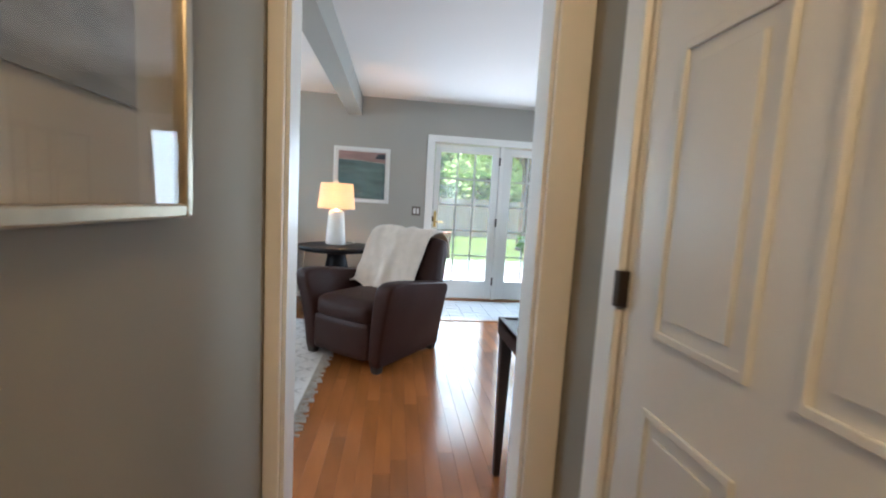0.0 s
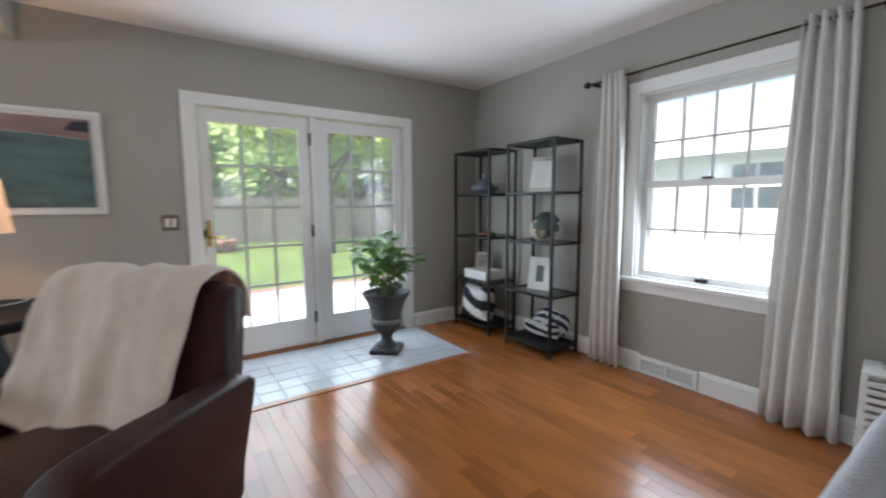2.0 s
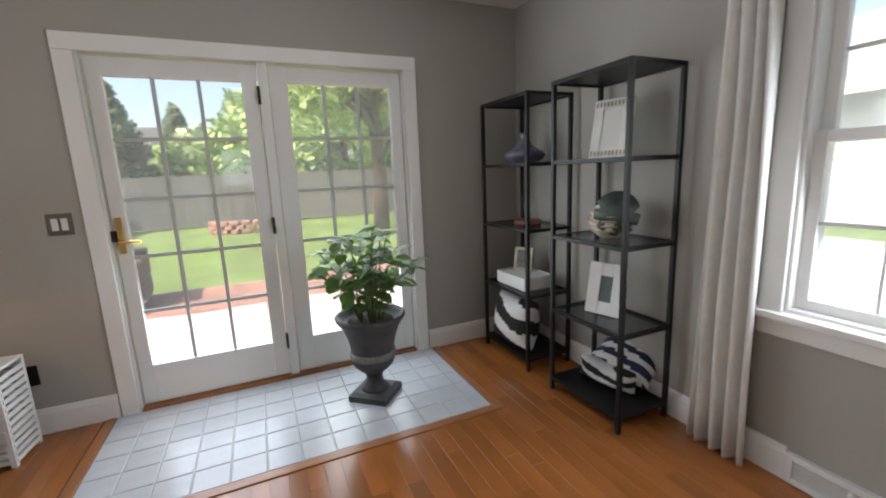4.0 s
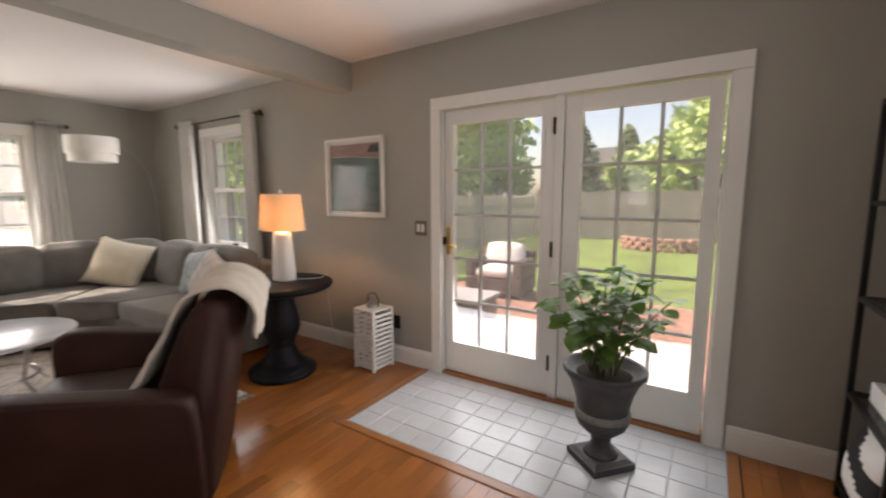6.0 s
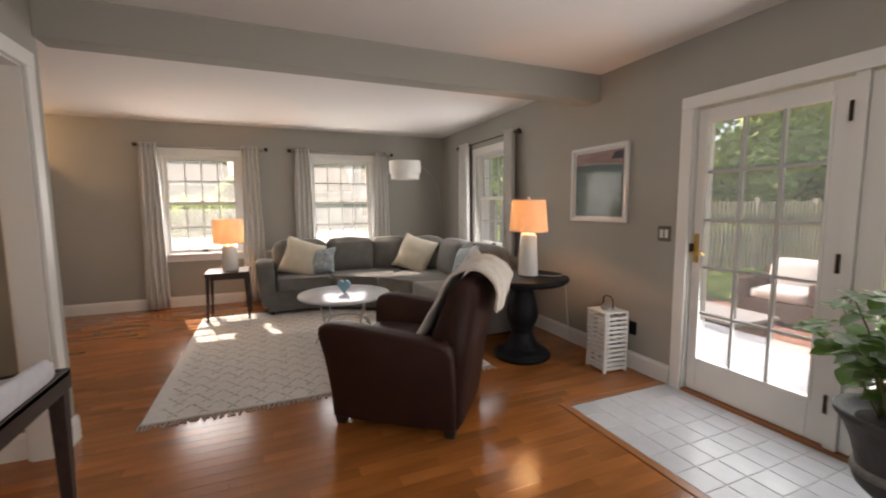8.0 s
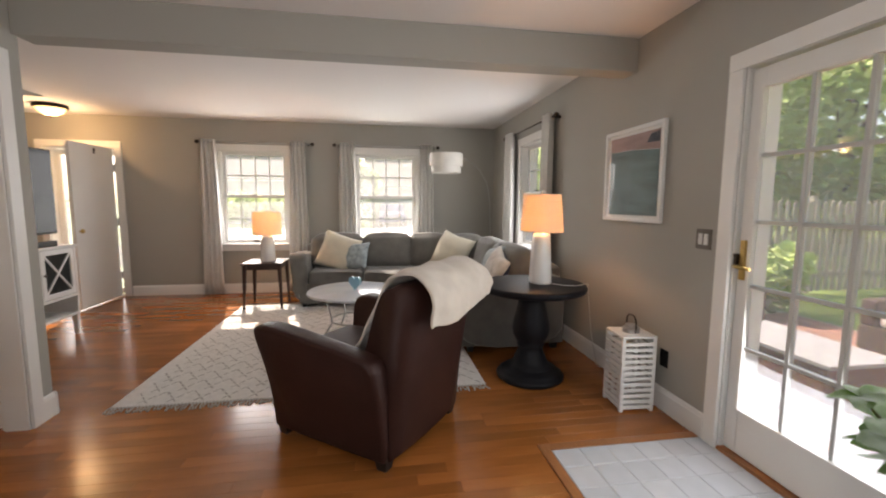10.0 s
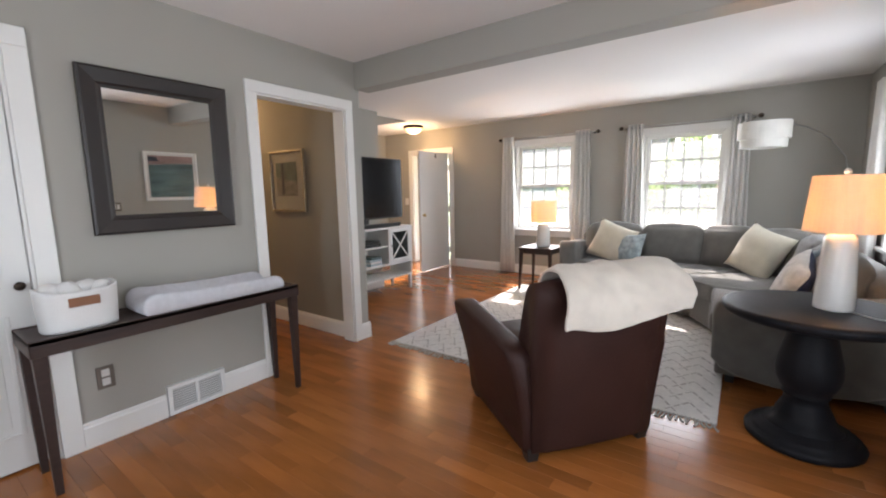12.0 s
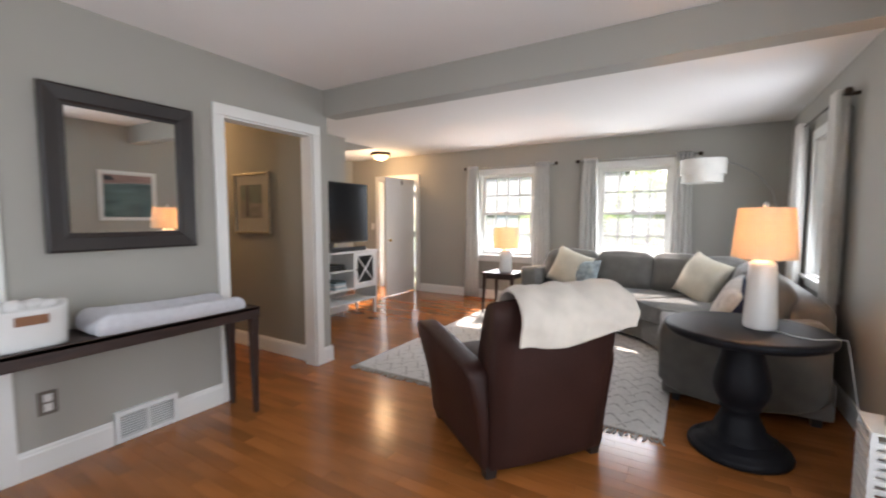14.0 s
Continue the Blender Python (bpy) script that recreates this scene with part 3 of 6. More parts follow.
cd = empty("door_3", PS, label="closed white six-panel closet door with a black knob", category="door", **structure)
casing(cd, -2.64, -1.895, 0.0, 2.035)
jamb(cd, -2.64, -1.895, 0.0, 2.035, TS_W)
leaf = panel_door(cd, -2.625, -1.91, 0.012, 2.02, 0.03, six_panels(-2.625, -1.91))
part("knob", lathe([(0.012, 0), (0.012, 0.02), (0.02, 0.03), (0.022, 0.04), (0.016, 0.05)], 16, pose(-1.955, 0.03, 0.925, 90)), M["bronze"], leaf, "small black knob", smooth=True)

PHE = pose(0.785, 0, 0, 0, 0, -90)
hd = empty("door_4", PHE, label="closed white six-panel door in the hall with dark hinges", category="door", **structure)
casing(hd, -1.155, -0.39, 0.0, 2.03)
jamb(hd, -1.155, -0.39, 0.0, 2.03, 0.14)
leaf = panel_door(hd, -1.14, -0.405, 0.012, 2.01, 0.006, six_panels(-1.14, -0.405, True))
for z in (0.25, 1.03, 1.8):
    part("hinge", boxes((-1.165, -1.143, -0.024, 0.004, z - 0.045, z + 0.045)), M["bronze"], leaf, "dark bronze hinge")

ed = empty("door_5", PW, label="white front door standing open into the entry", category="door", **structure)
casing(ed, -0.72, 0.12, 0.0, 2.02)
jamb(ed, -0.72, 0.12, 0.0, 2.02, 0.2)
bm = boxes((0.055, 0.095, -0.82, -0.012, 0.015, 2.0))
leaf = part("door_leaf", bm, M["doorw"], ed, bevel=0.003)
part("knob", lathe([(0.012, 0), (0.012, 0.03), (0.026, 0.04), (0.028, 0.055), (0.015, 0.066)], 16, pose(0.095, -0.76, 0.95, -90)), M["brass"], leaf, "brass knob", smooth=True)
part("door_stop_plate", boxes((0.094, 0.1, -0.4, -0.37, 1.9, 1.97)), M["bronze"], leaf)
for z in (0.3, 1.03, 1.75):
    part("hinge", boxes((0.085, 0.122, -0.014, 0.02, z - 0.05, z + 0.05)), M["chrome"], ed)
sd = sash(ed, -0.70, 0.10, 0.02, 2.0, 0.15, 1, 3, s=0.07, name="storm_door")


# ---- seating ----
def leg_box(bm, x, y, z0, z1, a, b):
    """A square leg, a wide at the top and b at the foot."""
    lo = [bm.verts.new((x + sx * b / 2, y + sy * b / 2, z0)) for sx, sy in ((-1, -1), (1, -1), (1, 1), (-1, 1))]
    hi = [bm.verts.new((x + sx * a / 2, y + sy * a / 2, z1)) for sx, sy in ((-1, -1), (1, -1), (1, 1), (-1, 1))]
    bm.faces.new(lo[::-1])
    bm.faces.new(hi)
    for i in range(4):
        j = (i + 1) % 4
        bm.faces.new((lo[i], lo[j], hi[j], hi[i]))
    return bm


def side_panel(profile, y_of, thick, flare, sgn, m=None):
    """An upholstered arm: a closed outline in depth and height, rounded across its thickness; the top leans outwards by flare."""
    bm = bmesh.new()
    n = len(profile)
    cy = sum(p[0] for p in profile) / n
    cz = sum(p[1] for p in profile) / n
    rings = []
    for off, shrink in ((-1, 0.86), (-0.9, 0.95), (-0.6, 1.0), (0.6, 1.0), (0.9, 0.95), (1, 0.86)):
        ring = []
        for y, z in profile:
            yy, zz = cy + (y - cy) * (1 - (1 - shrink) * 0.35), cz + (z - cz) * (1 - (1 - shrink) * 0.5)
            lean = flare * max(0.0, (zz - 0.12) / 0.5) ** 1.6
            tt = thick * (0.75 + 0.25 * min(1.0, zz / 0.5))
            ring.append(bm.verts.new((sgn * (lean + off * tt / 2), yy, zz)))
        rings.append(ring)
    for a, b in zip(rings, rings[1:]):
        for i in range(n):
            j = (i + 1) % n
            bm.faces.new((a[i], a[j], b[j], b[i]))
    bm.faces.new(rings[0][::-1])
    bm.faces.new(rings[-1])
    if m is not None:
        bm.transform(m)
    return bm


def smooth_loop(pts, n=3):
    """Rounds the corners of a closed outline by corner cutting."""
    for _ in range(n):
        out = []
        for i, p in enumerate(pts):
            q = pts[(i + 1) % len(pts)]
            out += [(p[0] * 0.75 + q[0] * 0.25, p[1] * 0.75 + q[1] * 0.25), (p[0] * 0.25 + q[0] * 0.75, p[1] * 0.25 + q[1] * 0.75)]
        pts = out
    return pts


def club_chair(m):
    """Front towards local -y."""
    ch = empty("armchair", m, label="dark brown leather club recliner with flared arms", category="armchair")
    L = M["leather"]
    part("seat_frame", soft(0.60, 0.66, 0.26, 0.03, m=pose(0, 0.0, 0.19)), L, ch, smooth=True)
    part("front_panel", soft(0.54, 0.07, 0.27, 0.03, 0.008, m=pose(0, -0.37, 0.21)), L, ch, smooth=True)
    part("seat_cushion", soft(0.55, 0.66, 0.17, 0.06, 0.025, m=pose(0, -0.06, 0.40)), L, ch, smooth=True)
    prof = smooth_loop([(-0.365, 0.045), (-0.385, 0.055), (-0.39, 0.25), (-0.405, 0.48), (-0.42, 0.59), (-0.40, 0.655), (-0.28, 0.665), (0.0, 0.63), (0.24, 0.60), (0.36, 0.58), (0.385, 0.50), (0.385, 0.06), (0.365, 0.045)], 1)
    for s in (-1, 1):
        part("arm", side_panel(prof, None, 0.135, 0.085, 1, Matrix.Translation((0, 0, 0)) @ (pose(0.325, 0, 0) if s > 0 else pose(-0.325, 0, 0) @ Matrix.Diagonal((-1, 1, 1, 1)))), L, ch, smooth=True)
    # leaning back with a rounded crest and a flared outline
    bm = bmesh.new()
    side = smooth_loop([(0.14, 0.40), (0.22, 0.62), (0.32, 0.84), (0.38, 0.93), (0.47, 0.94), (0.53, 0.88), (0.51, 0.68), (0.45, 0.40), (0.405, 0.07), (0.395, 0.05), (0.26, 0.05)], 2)
    n = len(side)
    rings = []
    for k in range(9):
        u = k / 4 - 1
        edge = 1 - abs(u) ** 6
        ring = []
        for y, z in side:
            half = 0.342 + 0.03 * max(0, z - 0.35)
            crest = z - 0.035 * max(0, (z - 0.8) / 0.2) * abs(u) ** 3
            yy = 0.37 + (y - 0.37) * (0.72 + 0.28 * edge) + 0.012 * (1 - u * u)
            ring.append(bm.verts.new((u * half, yy, crest)))
        rings.append(ring)
    for a, b in zip(rings, rings[1:]):
        for i in range(n):
            j = (i + 1) % n
            bm.faces.new((a[i], a[j], b[j], b[i]))
    bm.faces.new(rings[0][::-1])
    bm.faces.new(rings[-1])
    part("backrest", bm, L, ch, smooth=True)
    for x in (-0.325, 0.325):
        for y in (-0.345, 0.345):
            part("foot", leg_box(bmesh.new(), x, y, 0, 0.075, 0.075, 0.055), M["darkfoot"], ch, "short dark wooden foot", bevel=0.004)
    return ch


CHAIR = pose(0.08, 3.525, 0, 0, 0, -38)
club_chair(CHAIR)


def draped_throw(m):
    """A blanket hung over the chair's crest: down the front, over, and down behind."""
    path = [(0.03, 0.53), (0.10, 0.545), (0.165, 0.62), (0.225, 0.74), (0.285, 0.87), (0.335, 0.955), (0.39, 0.998), (0.46, 1.005), (0.53, 0.98), (0.568, 0.93), (0.572, 0.885), (0.567, 0.835)]
    fine = []
    for i in range(len(path) - 1):
        p0, p1, p2, p3 = (Vector(path[max(0, min(len(path) - 1, i + k))]) for k in (-1, 0, 1, 2))
        for q in range(3):
            f = q / 3
            v = 0.5 * (2 * p1 + (p2 - p0) * f + (2 * p0 - 5 * p1 + 4 * p2 - p3) * f * f + (3 * p1 - p0 - 3 * p2 + p3) * f ** 3)
            fine.append((v.x, v.y))
    path = fine + [path[-1]]
    last = len(path) - 1
    bm = bmesh.new()
    nx = 40
    rows = []
    for off in (0.0, 0.018):
        grid = []
        for i, (y, z) in enumerate(path):
            row = []
            a = Vector(path[min(i + 1, len(path) - 1)]) - Vector(path[max(i - 1, 0)])
            nrm = Vector((-a.y, a.x)).normalized()
            for k in range(nx + 1):
                u = k / nx
                s = i * 11 / last
                back = max(0.0, (s - 5) / 6)
                front = max(0.0, (5 - s) / 5)
                x = -0.345 + u * 0.615 - 0.015 * front + 0.045 * min(1.0, back) * u - 0.02 * back * (1 - u)
                fold = 0.011 * math.sin(u * 15 + s * 0.35 + 2 * noise.noise(Vector((u * 2, s * 0.3, 9)))) * (0.3 + front) + 0.027 * noise.noise(Vector((u * 3.5 + s * 0.12, s * 0.45 - u, 3))) + 0.015 * noise.noise(Vector((u * 9 + s * 0.5, s * 1.1, 7)))
                lip, tail = max(0.0, 1 - s), max(0.0, s - 9.5) / 1.5
                hang = -0.05 * u * lip - 0.05 * (0.4 + 0.6 * u) * tail + 0.02 * math.sin(u * 6 + 1) * max(lip, tail)
                p = Vector((x, y, z + hang)) + Vector((0, nrm.x, nrm.y)) * (off + 0.008 + max(0.0, 0.012 + fold))
                row.append(bm.verts.new(p))
            grid.append(row)
        rows.append(grid)
    lo, hi = rows
    for i in range(len(path) - 1):
        for k in range(nx):
            bm.faces.new((hi[i][k], hi[i][k + 1], hi[i + 1][k + 1], hi[i + 1][k]))
            bm.faces.new((lo[i][k], lo[i + 1][k], lo[i + 1][k + 1], lo[i][k + 1]))
    for i in range(len(path) - 1):
        bm.faces.new((lo[i][0], hi[i][0], hi[i + 1][0], lo[i + 1][0]))
        bm.faces.new((lo[i][nx], lo[i + 1][nx], hi[i + 1][nx], hi[i][nx]))
    for k in range(nx):
        bm.faces.new((lo[0][k], lo[0][k + 1], hi[0][k + 1], hi[0][k]))
        bm.faces.new((lo[-1][k], hi[-1][k], hi[-1][k + 1], lo[-1][k + 1]))
    ob = part("throw_blanket", bm, M["throw"], smooth=True)
    mod = ob.modifiers.new("smooth", "SUBSURF")
    mod.levels = mod.render_levels = 1
    ob.matrix_world = m @ pose(0, 0.006, -0.052)
    return tagged(ob, "cream woollen throw draped over the armchair's back", "blanket")


draped_throw(CHAIR)


# ---- sectional sofa ----
sofa = empty("sectional_sofa", pose(0, 0, 0), label="dark grey fabric corner sectional sofa with loose back cushions", category="sofa")
SF = M["sofa"]
outline = [(-3.60, 2.62), (-2.76, 2.62), (-2.76, 3.30), (-2.62, 3.62), (-2.32, 4.02), (-2.02, 4.19), (-1.70, 4.27), (-0.95, 4.29), (-0.95, 5.24), (-3.60, 5.24)]
part("base", prism(outline, 0.05, 0.30), SF, sofa, bevel=0.02)


def seat_block(name, pts, z0, z1, r=0.045):
    bm = prism(pts, z0, z1)
    bmesh.ops.bevel(bm, geom=bm.edges[:], offset=r, segments=3, affect="EDGES", profile=0.6)
    return part(name, bm, SF, sofa, smooth=True)


seat_block("seat_cushion", [(-3.35, 2.74), (-2.72, 2.74), (-2.72, 3.30), (-2.70, 3.40), (-3.35, 3.40)], 0.29, 0.455)
seat_block("seat_cushion", [(-3.35, 3.41), (-2.695, 3.41), (-2.60, 3.62), (-2.42, 3.88), (-2.90, 4.40), (-3.35, 4.40)], 0.29, 0.455)
seat_block("seat_cushion", [(-2.41, 3.89), (-2.16, 4.10), (-1.98, 4.195), (-1.86, 4.98), (-2.75, 4.98), (-2.88, 4.41)], 0.29, 0.455)
seat_block("seat_cushion", [(-1.97, 4.20), (-1.70, 4.235), (-1.07, 4.235), (-1.07, 4.98), (-1.85, 4.98)], 0.29, 0.455)
part("back_frame", soft(0.24, 2.60, 0.62, 0.07, m=pose(-3.50, 3.92, 0.45)), SF, sofa, smooth=True)
part("back_frame", soft(2.50, 0.24, 0.62, 0.07, m=pose(-2.30, 5.14, 0.45)), SF, sofa, smooth=True)


def back_cushion(x, y, w, rz, z=0.65, h=0.46, seed=0):
    part("back_cushion", soft(w, 0.24, h, 0.09, 0.035, wob=0.012, seed=seed, m=pose(x, y, z, -10, 0, rz)), SF, sofa, smooth=True)


back_cushion(-3.27, 3.06, 0.66, 90, seed=1)
back_cushion(-3.27, 3.72, 0.66, 90, seed=2)
back_cushion(-3.20, 4.28, 0.52, 70, seed=3)
back_cushion(-2.92, 4.74, 0.56, 42, seed=4)
back_cushion(-2.33, 4.92, 0.62, 3, seed=5)
back_cushion(-1.55, 4.92, 0.86, 0, seed=6)


def rolled_arm(m):
    prof = smooth_loop([(-0.49, 0.05), (-0.495, 0.40), (-0.50, 0.53), (-0.46, 0.61), (-0.27, 0.645), (0.2, 0.66), (0.42, 0.70), (0.44, 0.45), (0.44, 0.05)], 2)
    part("arm", side_panel(prof, None, 0.20, 0.03, 1, m), SF, sofa, smooth=True)


rolled_arm(pose(-0.96, 4.76, 0))
rolled_arm(pose(-3.19, 2.64, 0, 0, 0, 90) @ Matrix.Diagonal((-1, -1, 1, 1)))
for x, y in ((-3.5, 2.68), (-2.82, 2.68), (-1.0, 4.38), (-1.0, 5.16), (-3.5, 5.14)):
    part("foot", leg_box(bmesh.new(), x, y, 0, 0.06, 0.06, 0.05), M["darkfoot"], sofa)


def throw_pillow(label, material, w, h, t, m, seed, reverse=None):
    ob = part("throw_pillow", pillow(w, h, t, seed=seed), material, smooth=True)
    if reverse:
        ob.data.materials.append(reverse)
        for p in ob.data.polygons:
            if p.center.y > 0.0:
                p.material_index = 1
    ob.matrix_world = m
    return tagged(ob, label, "pillow", group="pillows on the sofa")


throw_pillow("large cream linen throw pillow on the sofa", M["cream"], 0.52, 0.50, 0.20, pose(-3.03, 2.98, 0.44, -22, 17, 75), 1)
throw_pillow("small pale blue patterned throw pillow on the sofa", M["bluepillow"], 0.42, 0.36, 0.16, pose(-2.94, 3.26, 0.45, -24, -6, 60), 2)
throw_pillow("large cream linen throw pillow in the sofa corner", M["cream"], 0.56, 0.52, 0.22, pose(-2.80, 4.42, 0.44, -24, 14, 38), 3)
throw_pillow("white printed throw pillow with navy back on the sofa", M["whitepillow"], 0.50, 0.46, 0.18, pose(-1.40, 4.60, 0.44, -24, 16, -6), 4, M["navy"])
throw_pillow("pale blue printed throw pillow leaning on the sofa back", M["bluepillow"], 0.48, 0.44, 0.18, pose(-1.62, 4.68, 0.45, -20, -9, 4), 5)

# ---- rug ----
rug = empty("area_rug", pose(0, 0, 0), label="ivory wool rug with grey trellis lines and fringed ends", category="rug")
RX0, RX1, RY0, RY1 = -2.95, -0.30, 1.90, 4.34
part("rug_field", boxes((RX0, RX1, RY0, RY1, 0.0, 0.012)), M["rug"], rug, bevel=0.004)
bm = bmesh.new()
rr = random.Random(3)
step = 0.17
nx, ny = int((RX1 - RX0 - 0.1) / step), int((RY1 - RY0 - 0.1) / step)
for i in range(nx + 1):
    for j in range(ny + 1):
        cx, cy = RX0 + 0.08 + i * step, RY0 + 0.08 + j * step
        for sgn in (-1, 1):
            if cx + step > RX1 or not RY0 < cy + sgn * step * 0.7 < RY1:
                continue
            for q in range(3):
                a0, a1 = q / 3 + 0.03, (q + 1) / 3 - 0.05
                p0 = Vector((cx + a0 * step, cy + sgn * a0 * step * 0.7, 0.0128))
                p1 = Vector((cx + a1 * step, cy + sgn * a1 * step * 0.7, 0.0128))
                d = (p1 - p0).normalized()
                w = Vector((-d.y, d.x, 0)) * rr.uniform(0.004, 0.008)
                bm.faces.new([bm.verts.new(p) for p in (p0 - w, p1 - w, p1 + w, p0 + w)])
tagged(part("trellis_pattern", bm, M["ruggrey"], rug), kind="stuff")
for x, sgn in ((RX1, 1), (RX0, -1)):
    bm = bmesh.new()
    y = RY0
    while y < RY1:
        ln = rr.uniform(0.045, 0.08)
        tube(bm, [(x, y, 0.008), (x + sgn * ln * 0.5, y + rr.uniform(-0.008, 0.008), 0.007), (x + sgn * ln, y + rr.uniform(-0.018, 0.018), 0.004)], [0.006, 0.005, 0.007], 5)
        y += 0.021
    tagged(part("fringe", bm, M["fringe"], rug), kind="stuff")

# ---- tables and lamps ----
rt = empty("round_pedestal_table", pose(-0.405, 4.71, 0), label="round black turned-pedestal side table", category="table")
part("tabletop", lathe([(0.34, 0.665), (0.37, 0.668), (0.386, 0.680), (0.394, 0.695), (0.394, 0.705), (0.386, 0.716), (0.37, 0.72)], 56), M["black"], rt, smooth=True)
part("pedestal", lathe([(0.165, 0.085), (0.162, 0.10), (0.132, 0.115), (0.118, 0.16), (0.095, 0.21), (0.088, 0.24), (0.098, 0.252), (0.102, 0.262), (0.096, 0.272), (0.116, 0.30), (0.134, 0.345), (0.139, 0.385), (0.133, 0.435), (0.116, 0.51), (0.101, 0.58), (0.10, 0.62), (0.112, 0.642), (0.135, 0.652), (0.14, 0.666)], 36), M["black"], rt, smooth=True)
part("foot_plate", lathe([(0.235, 0.0), (0.248, 0.012), (0.25, 0.03), (0.24, 0.045), (0.222, 0.05), (0.218, 0.062), (0.205, 0.072), (0.175, 0.08), (0.165, 0.092)], 44), M["black"], rt, smooth=True)


def table_lamp(label, x, y, z, body, s_lo, s_hi, rb, rt_, wide=(1, 1)):
    ov = Matrix.Diagonal((*wide, 1, 1))
    lamp = empty("table_lamp", pose(x, y, z), label=label, category="lamp", group="lit table lamps")
    b = body
    part("body", lathe([(b * 1.0, 0.0), (b * 1.02, 0.015), (b * 0.98, 0.10), (b * 0.9, 0.22), (b * 0.82, s_lo - 0.05), (b * 0.79, s_lo - 0.036), (b * 0.68, s_lo - 0.022), (b * 0.5, s_lo - 0.011), (b * 0.36, s_lo - 0.005)], 32, ov), M["ceramic"], lamp, "white glazed ceramic base", smooth=True)
    part("neck", lathe([(0.016, s_lo - 0.006), (0.016, s_lo + 0.02), (0.02, s_lo + 0.03), (0.02, s_lo + 0.07)], 16), M["brass"], lamp, "brass neck")
    seg = 40
    bm = bmesh.new()
    rings = []
    for r, zz in ((rb, s_lo), (rt_, s_hi), (rt_ - 0.004, s_hi), (rb - 0.004, s_lo)):
        rings.append([bm.verts.new((r * math.cos(2 * math.pi * i / seg), r * math.sin(2 * math.pi * i / seg), zz)) for i in range(seg)])
    for k in range(4):
        a, c = rings[k], rings[(k + 1) % 4]
        for i in range(seg):
            j = (i + 1) % seg
            bm.faces.new((a[i], a[j], c[j], c[i]))
    bm.transform(ov)
    part("shade", bm, M["shade_on"], lamp, "glowing off-white drum shade", smooth=False)
    part("bulb", lathe([(0.012, s_lo + 0.06), (0.025, s_lo + 0.085), (0.03, s_lo + 0.11), (0.02, s_lo + 0.14), (0.005, s_lo + 0.15)], 16), M["bulb"], lamp, smooth=True)
    bm = tube(bmesh.new(), [(0, 0, s_lo + 0.15), (0, 0, s_hi)], 0.003, 6)
    for k in range(3):
        a = k * 2.094
        tube(bm, [(0, 0, s_hi - 0.012), (math.cos(a) * (rt_ - 0.003), math.sin(a) * (rt_ - 0.003), s_hi - 0.006)], 0.002, 5)
    part("spider", bm, M["brass"], lamp)
    part("finial", lathe([(0.008, s_hi - 0.002), (0.014, s_hi + 0.01), (0.016, s_hi + 0.018), (0.01, s_hi + 0.03), (0.003, s_hi + 0.034)], 14), M["ceramic"], lamp, smooth=True)
    d = bpy.data.lights.new("lamp_bulb", "POINT")
    d.energy, d.color, d.shadow_soft_size = 22.0, (1.0, 0.53, 0.24), 0.03
    lo = new("lamp_bulb", d)
    lo.location = (x, y, z + s_lo + 0.085)
    return lamp


table_lamp("lit white ceramic table lamp with drum shade on black table", -0.43, 4.78, 0.72, 0.078, 0.385, 0.655, 0.150, 0.128, (1.32, 1.0))
table_lamp("lit white ceramic table lamp with drum shade on end table", -2.96, 2.225, 0.575, 0.088, 0.33, 0.615, 0.172, 0.165, (1.0, 1.0))
bm = tube(bmesh.new(), [(-0.36, 4.83, 0.724), (-0.27, 4.90, 0.724), (-0.24, 4.98, 0.724), (-0.30, 5.07, 0.724), (-0.34, 5.12, 0.715), (-0.36, 5.135, 0.66), (-0.40, 5.20, 0.3), (-0.44, 5.28, 0.04), (-0.46, 5.34, 0.01)], 0.003, 6)
tagged(part("lamp_cord", bm, M["cable"], smooth=True), "thin white lamp cord trailing off the black table", "cord")

et = empty("end_table", pose(-2.96, 2.20, 0), label="small dark wood square end table with tapered legs", category="table")
part("tabletop", boxes((-0.24, 0.24, -0.235, 0.235, 0.55, 0.575)), M["espresso"], et, bevel=0.005)
part("apron", boxes((-0.20, 0.20, -0.20, -0.182, 0.49, 0.55), (-0.20, 0.20, 0.182, 0.20, 0.49, 0.55), (-0.20, -0.182, -0.182, 0.182, 0.49, 0.55), (0.182, 0.20, -0.182, 0.182, 0.49, 0.55)), M["espresso"], et)
for sx in (-1, 1):
    for sy in (-1, 1):
        bm = leg_box(bmesh.new(), 0, 0, 0.0, 0.55, 0.042, 0.024)
        for v in bm.verts:
            k = 0.205 if v.co.z > 0.1 else 0.225
            v.co.x += sx * k
            v.co.y += sy * k * 0.97
        part("leg", bm, M["espresso"], et)

ct = empty("coffee_table", pose(-1.60, 3.36, 0.012), label="round white marble coffee table on thin metal legs", category="table")
part("tabletop", lathe([(0.44, 0.415), (0.455, 0.42), (0.46, 0.43), (0.455, 0.442), (0.445, 0.445)], 56), M["marble"], ct, smooth=True)
bm = bmesh.new()
seg = 40
tube(bm, [(0.24 * math.cos(i * 2 * math.pi / seg), 0.24 * math.sin(i * 2 * math.pi / seg), 0.16) for i in range(seg + 1)], 0.008, 6)
part("ring_stretcher", bm, M["chrome"], ct)
for k in range(4):
    a = k * math.pi / 2 + 0.5
    bm = tube(bmesh.new(), [(0.36 * math.cos(a), 0.36 * math.sin(a), 0.0), (0.24 * math.cos(a), 0.24 * math.sin(a), 0.16), (0.30 * math.cos(a), 0.30 * math.sin(a), 0.416)], 0.009, 8)
    part("leg", bm, M["chrome"], ct, "slim brushed steel leg")
hb = bmesh.new()
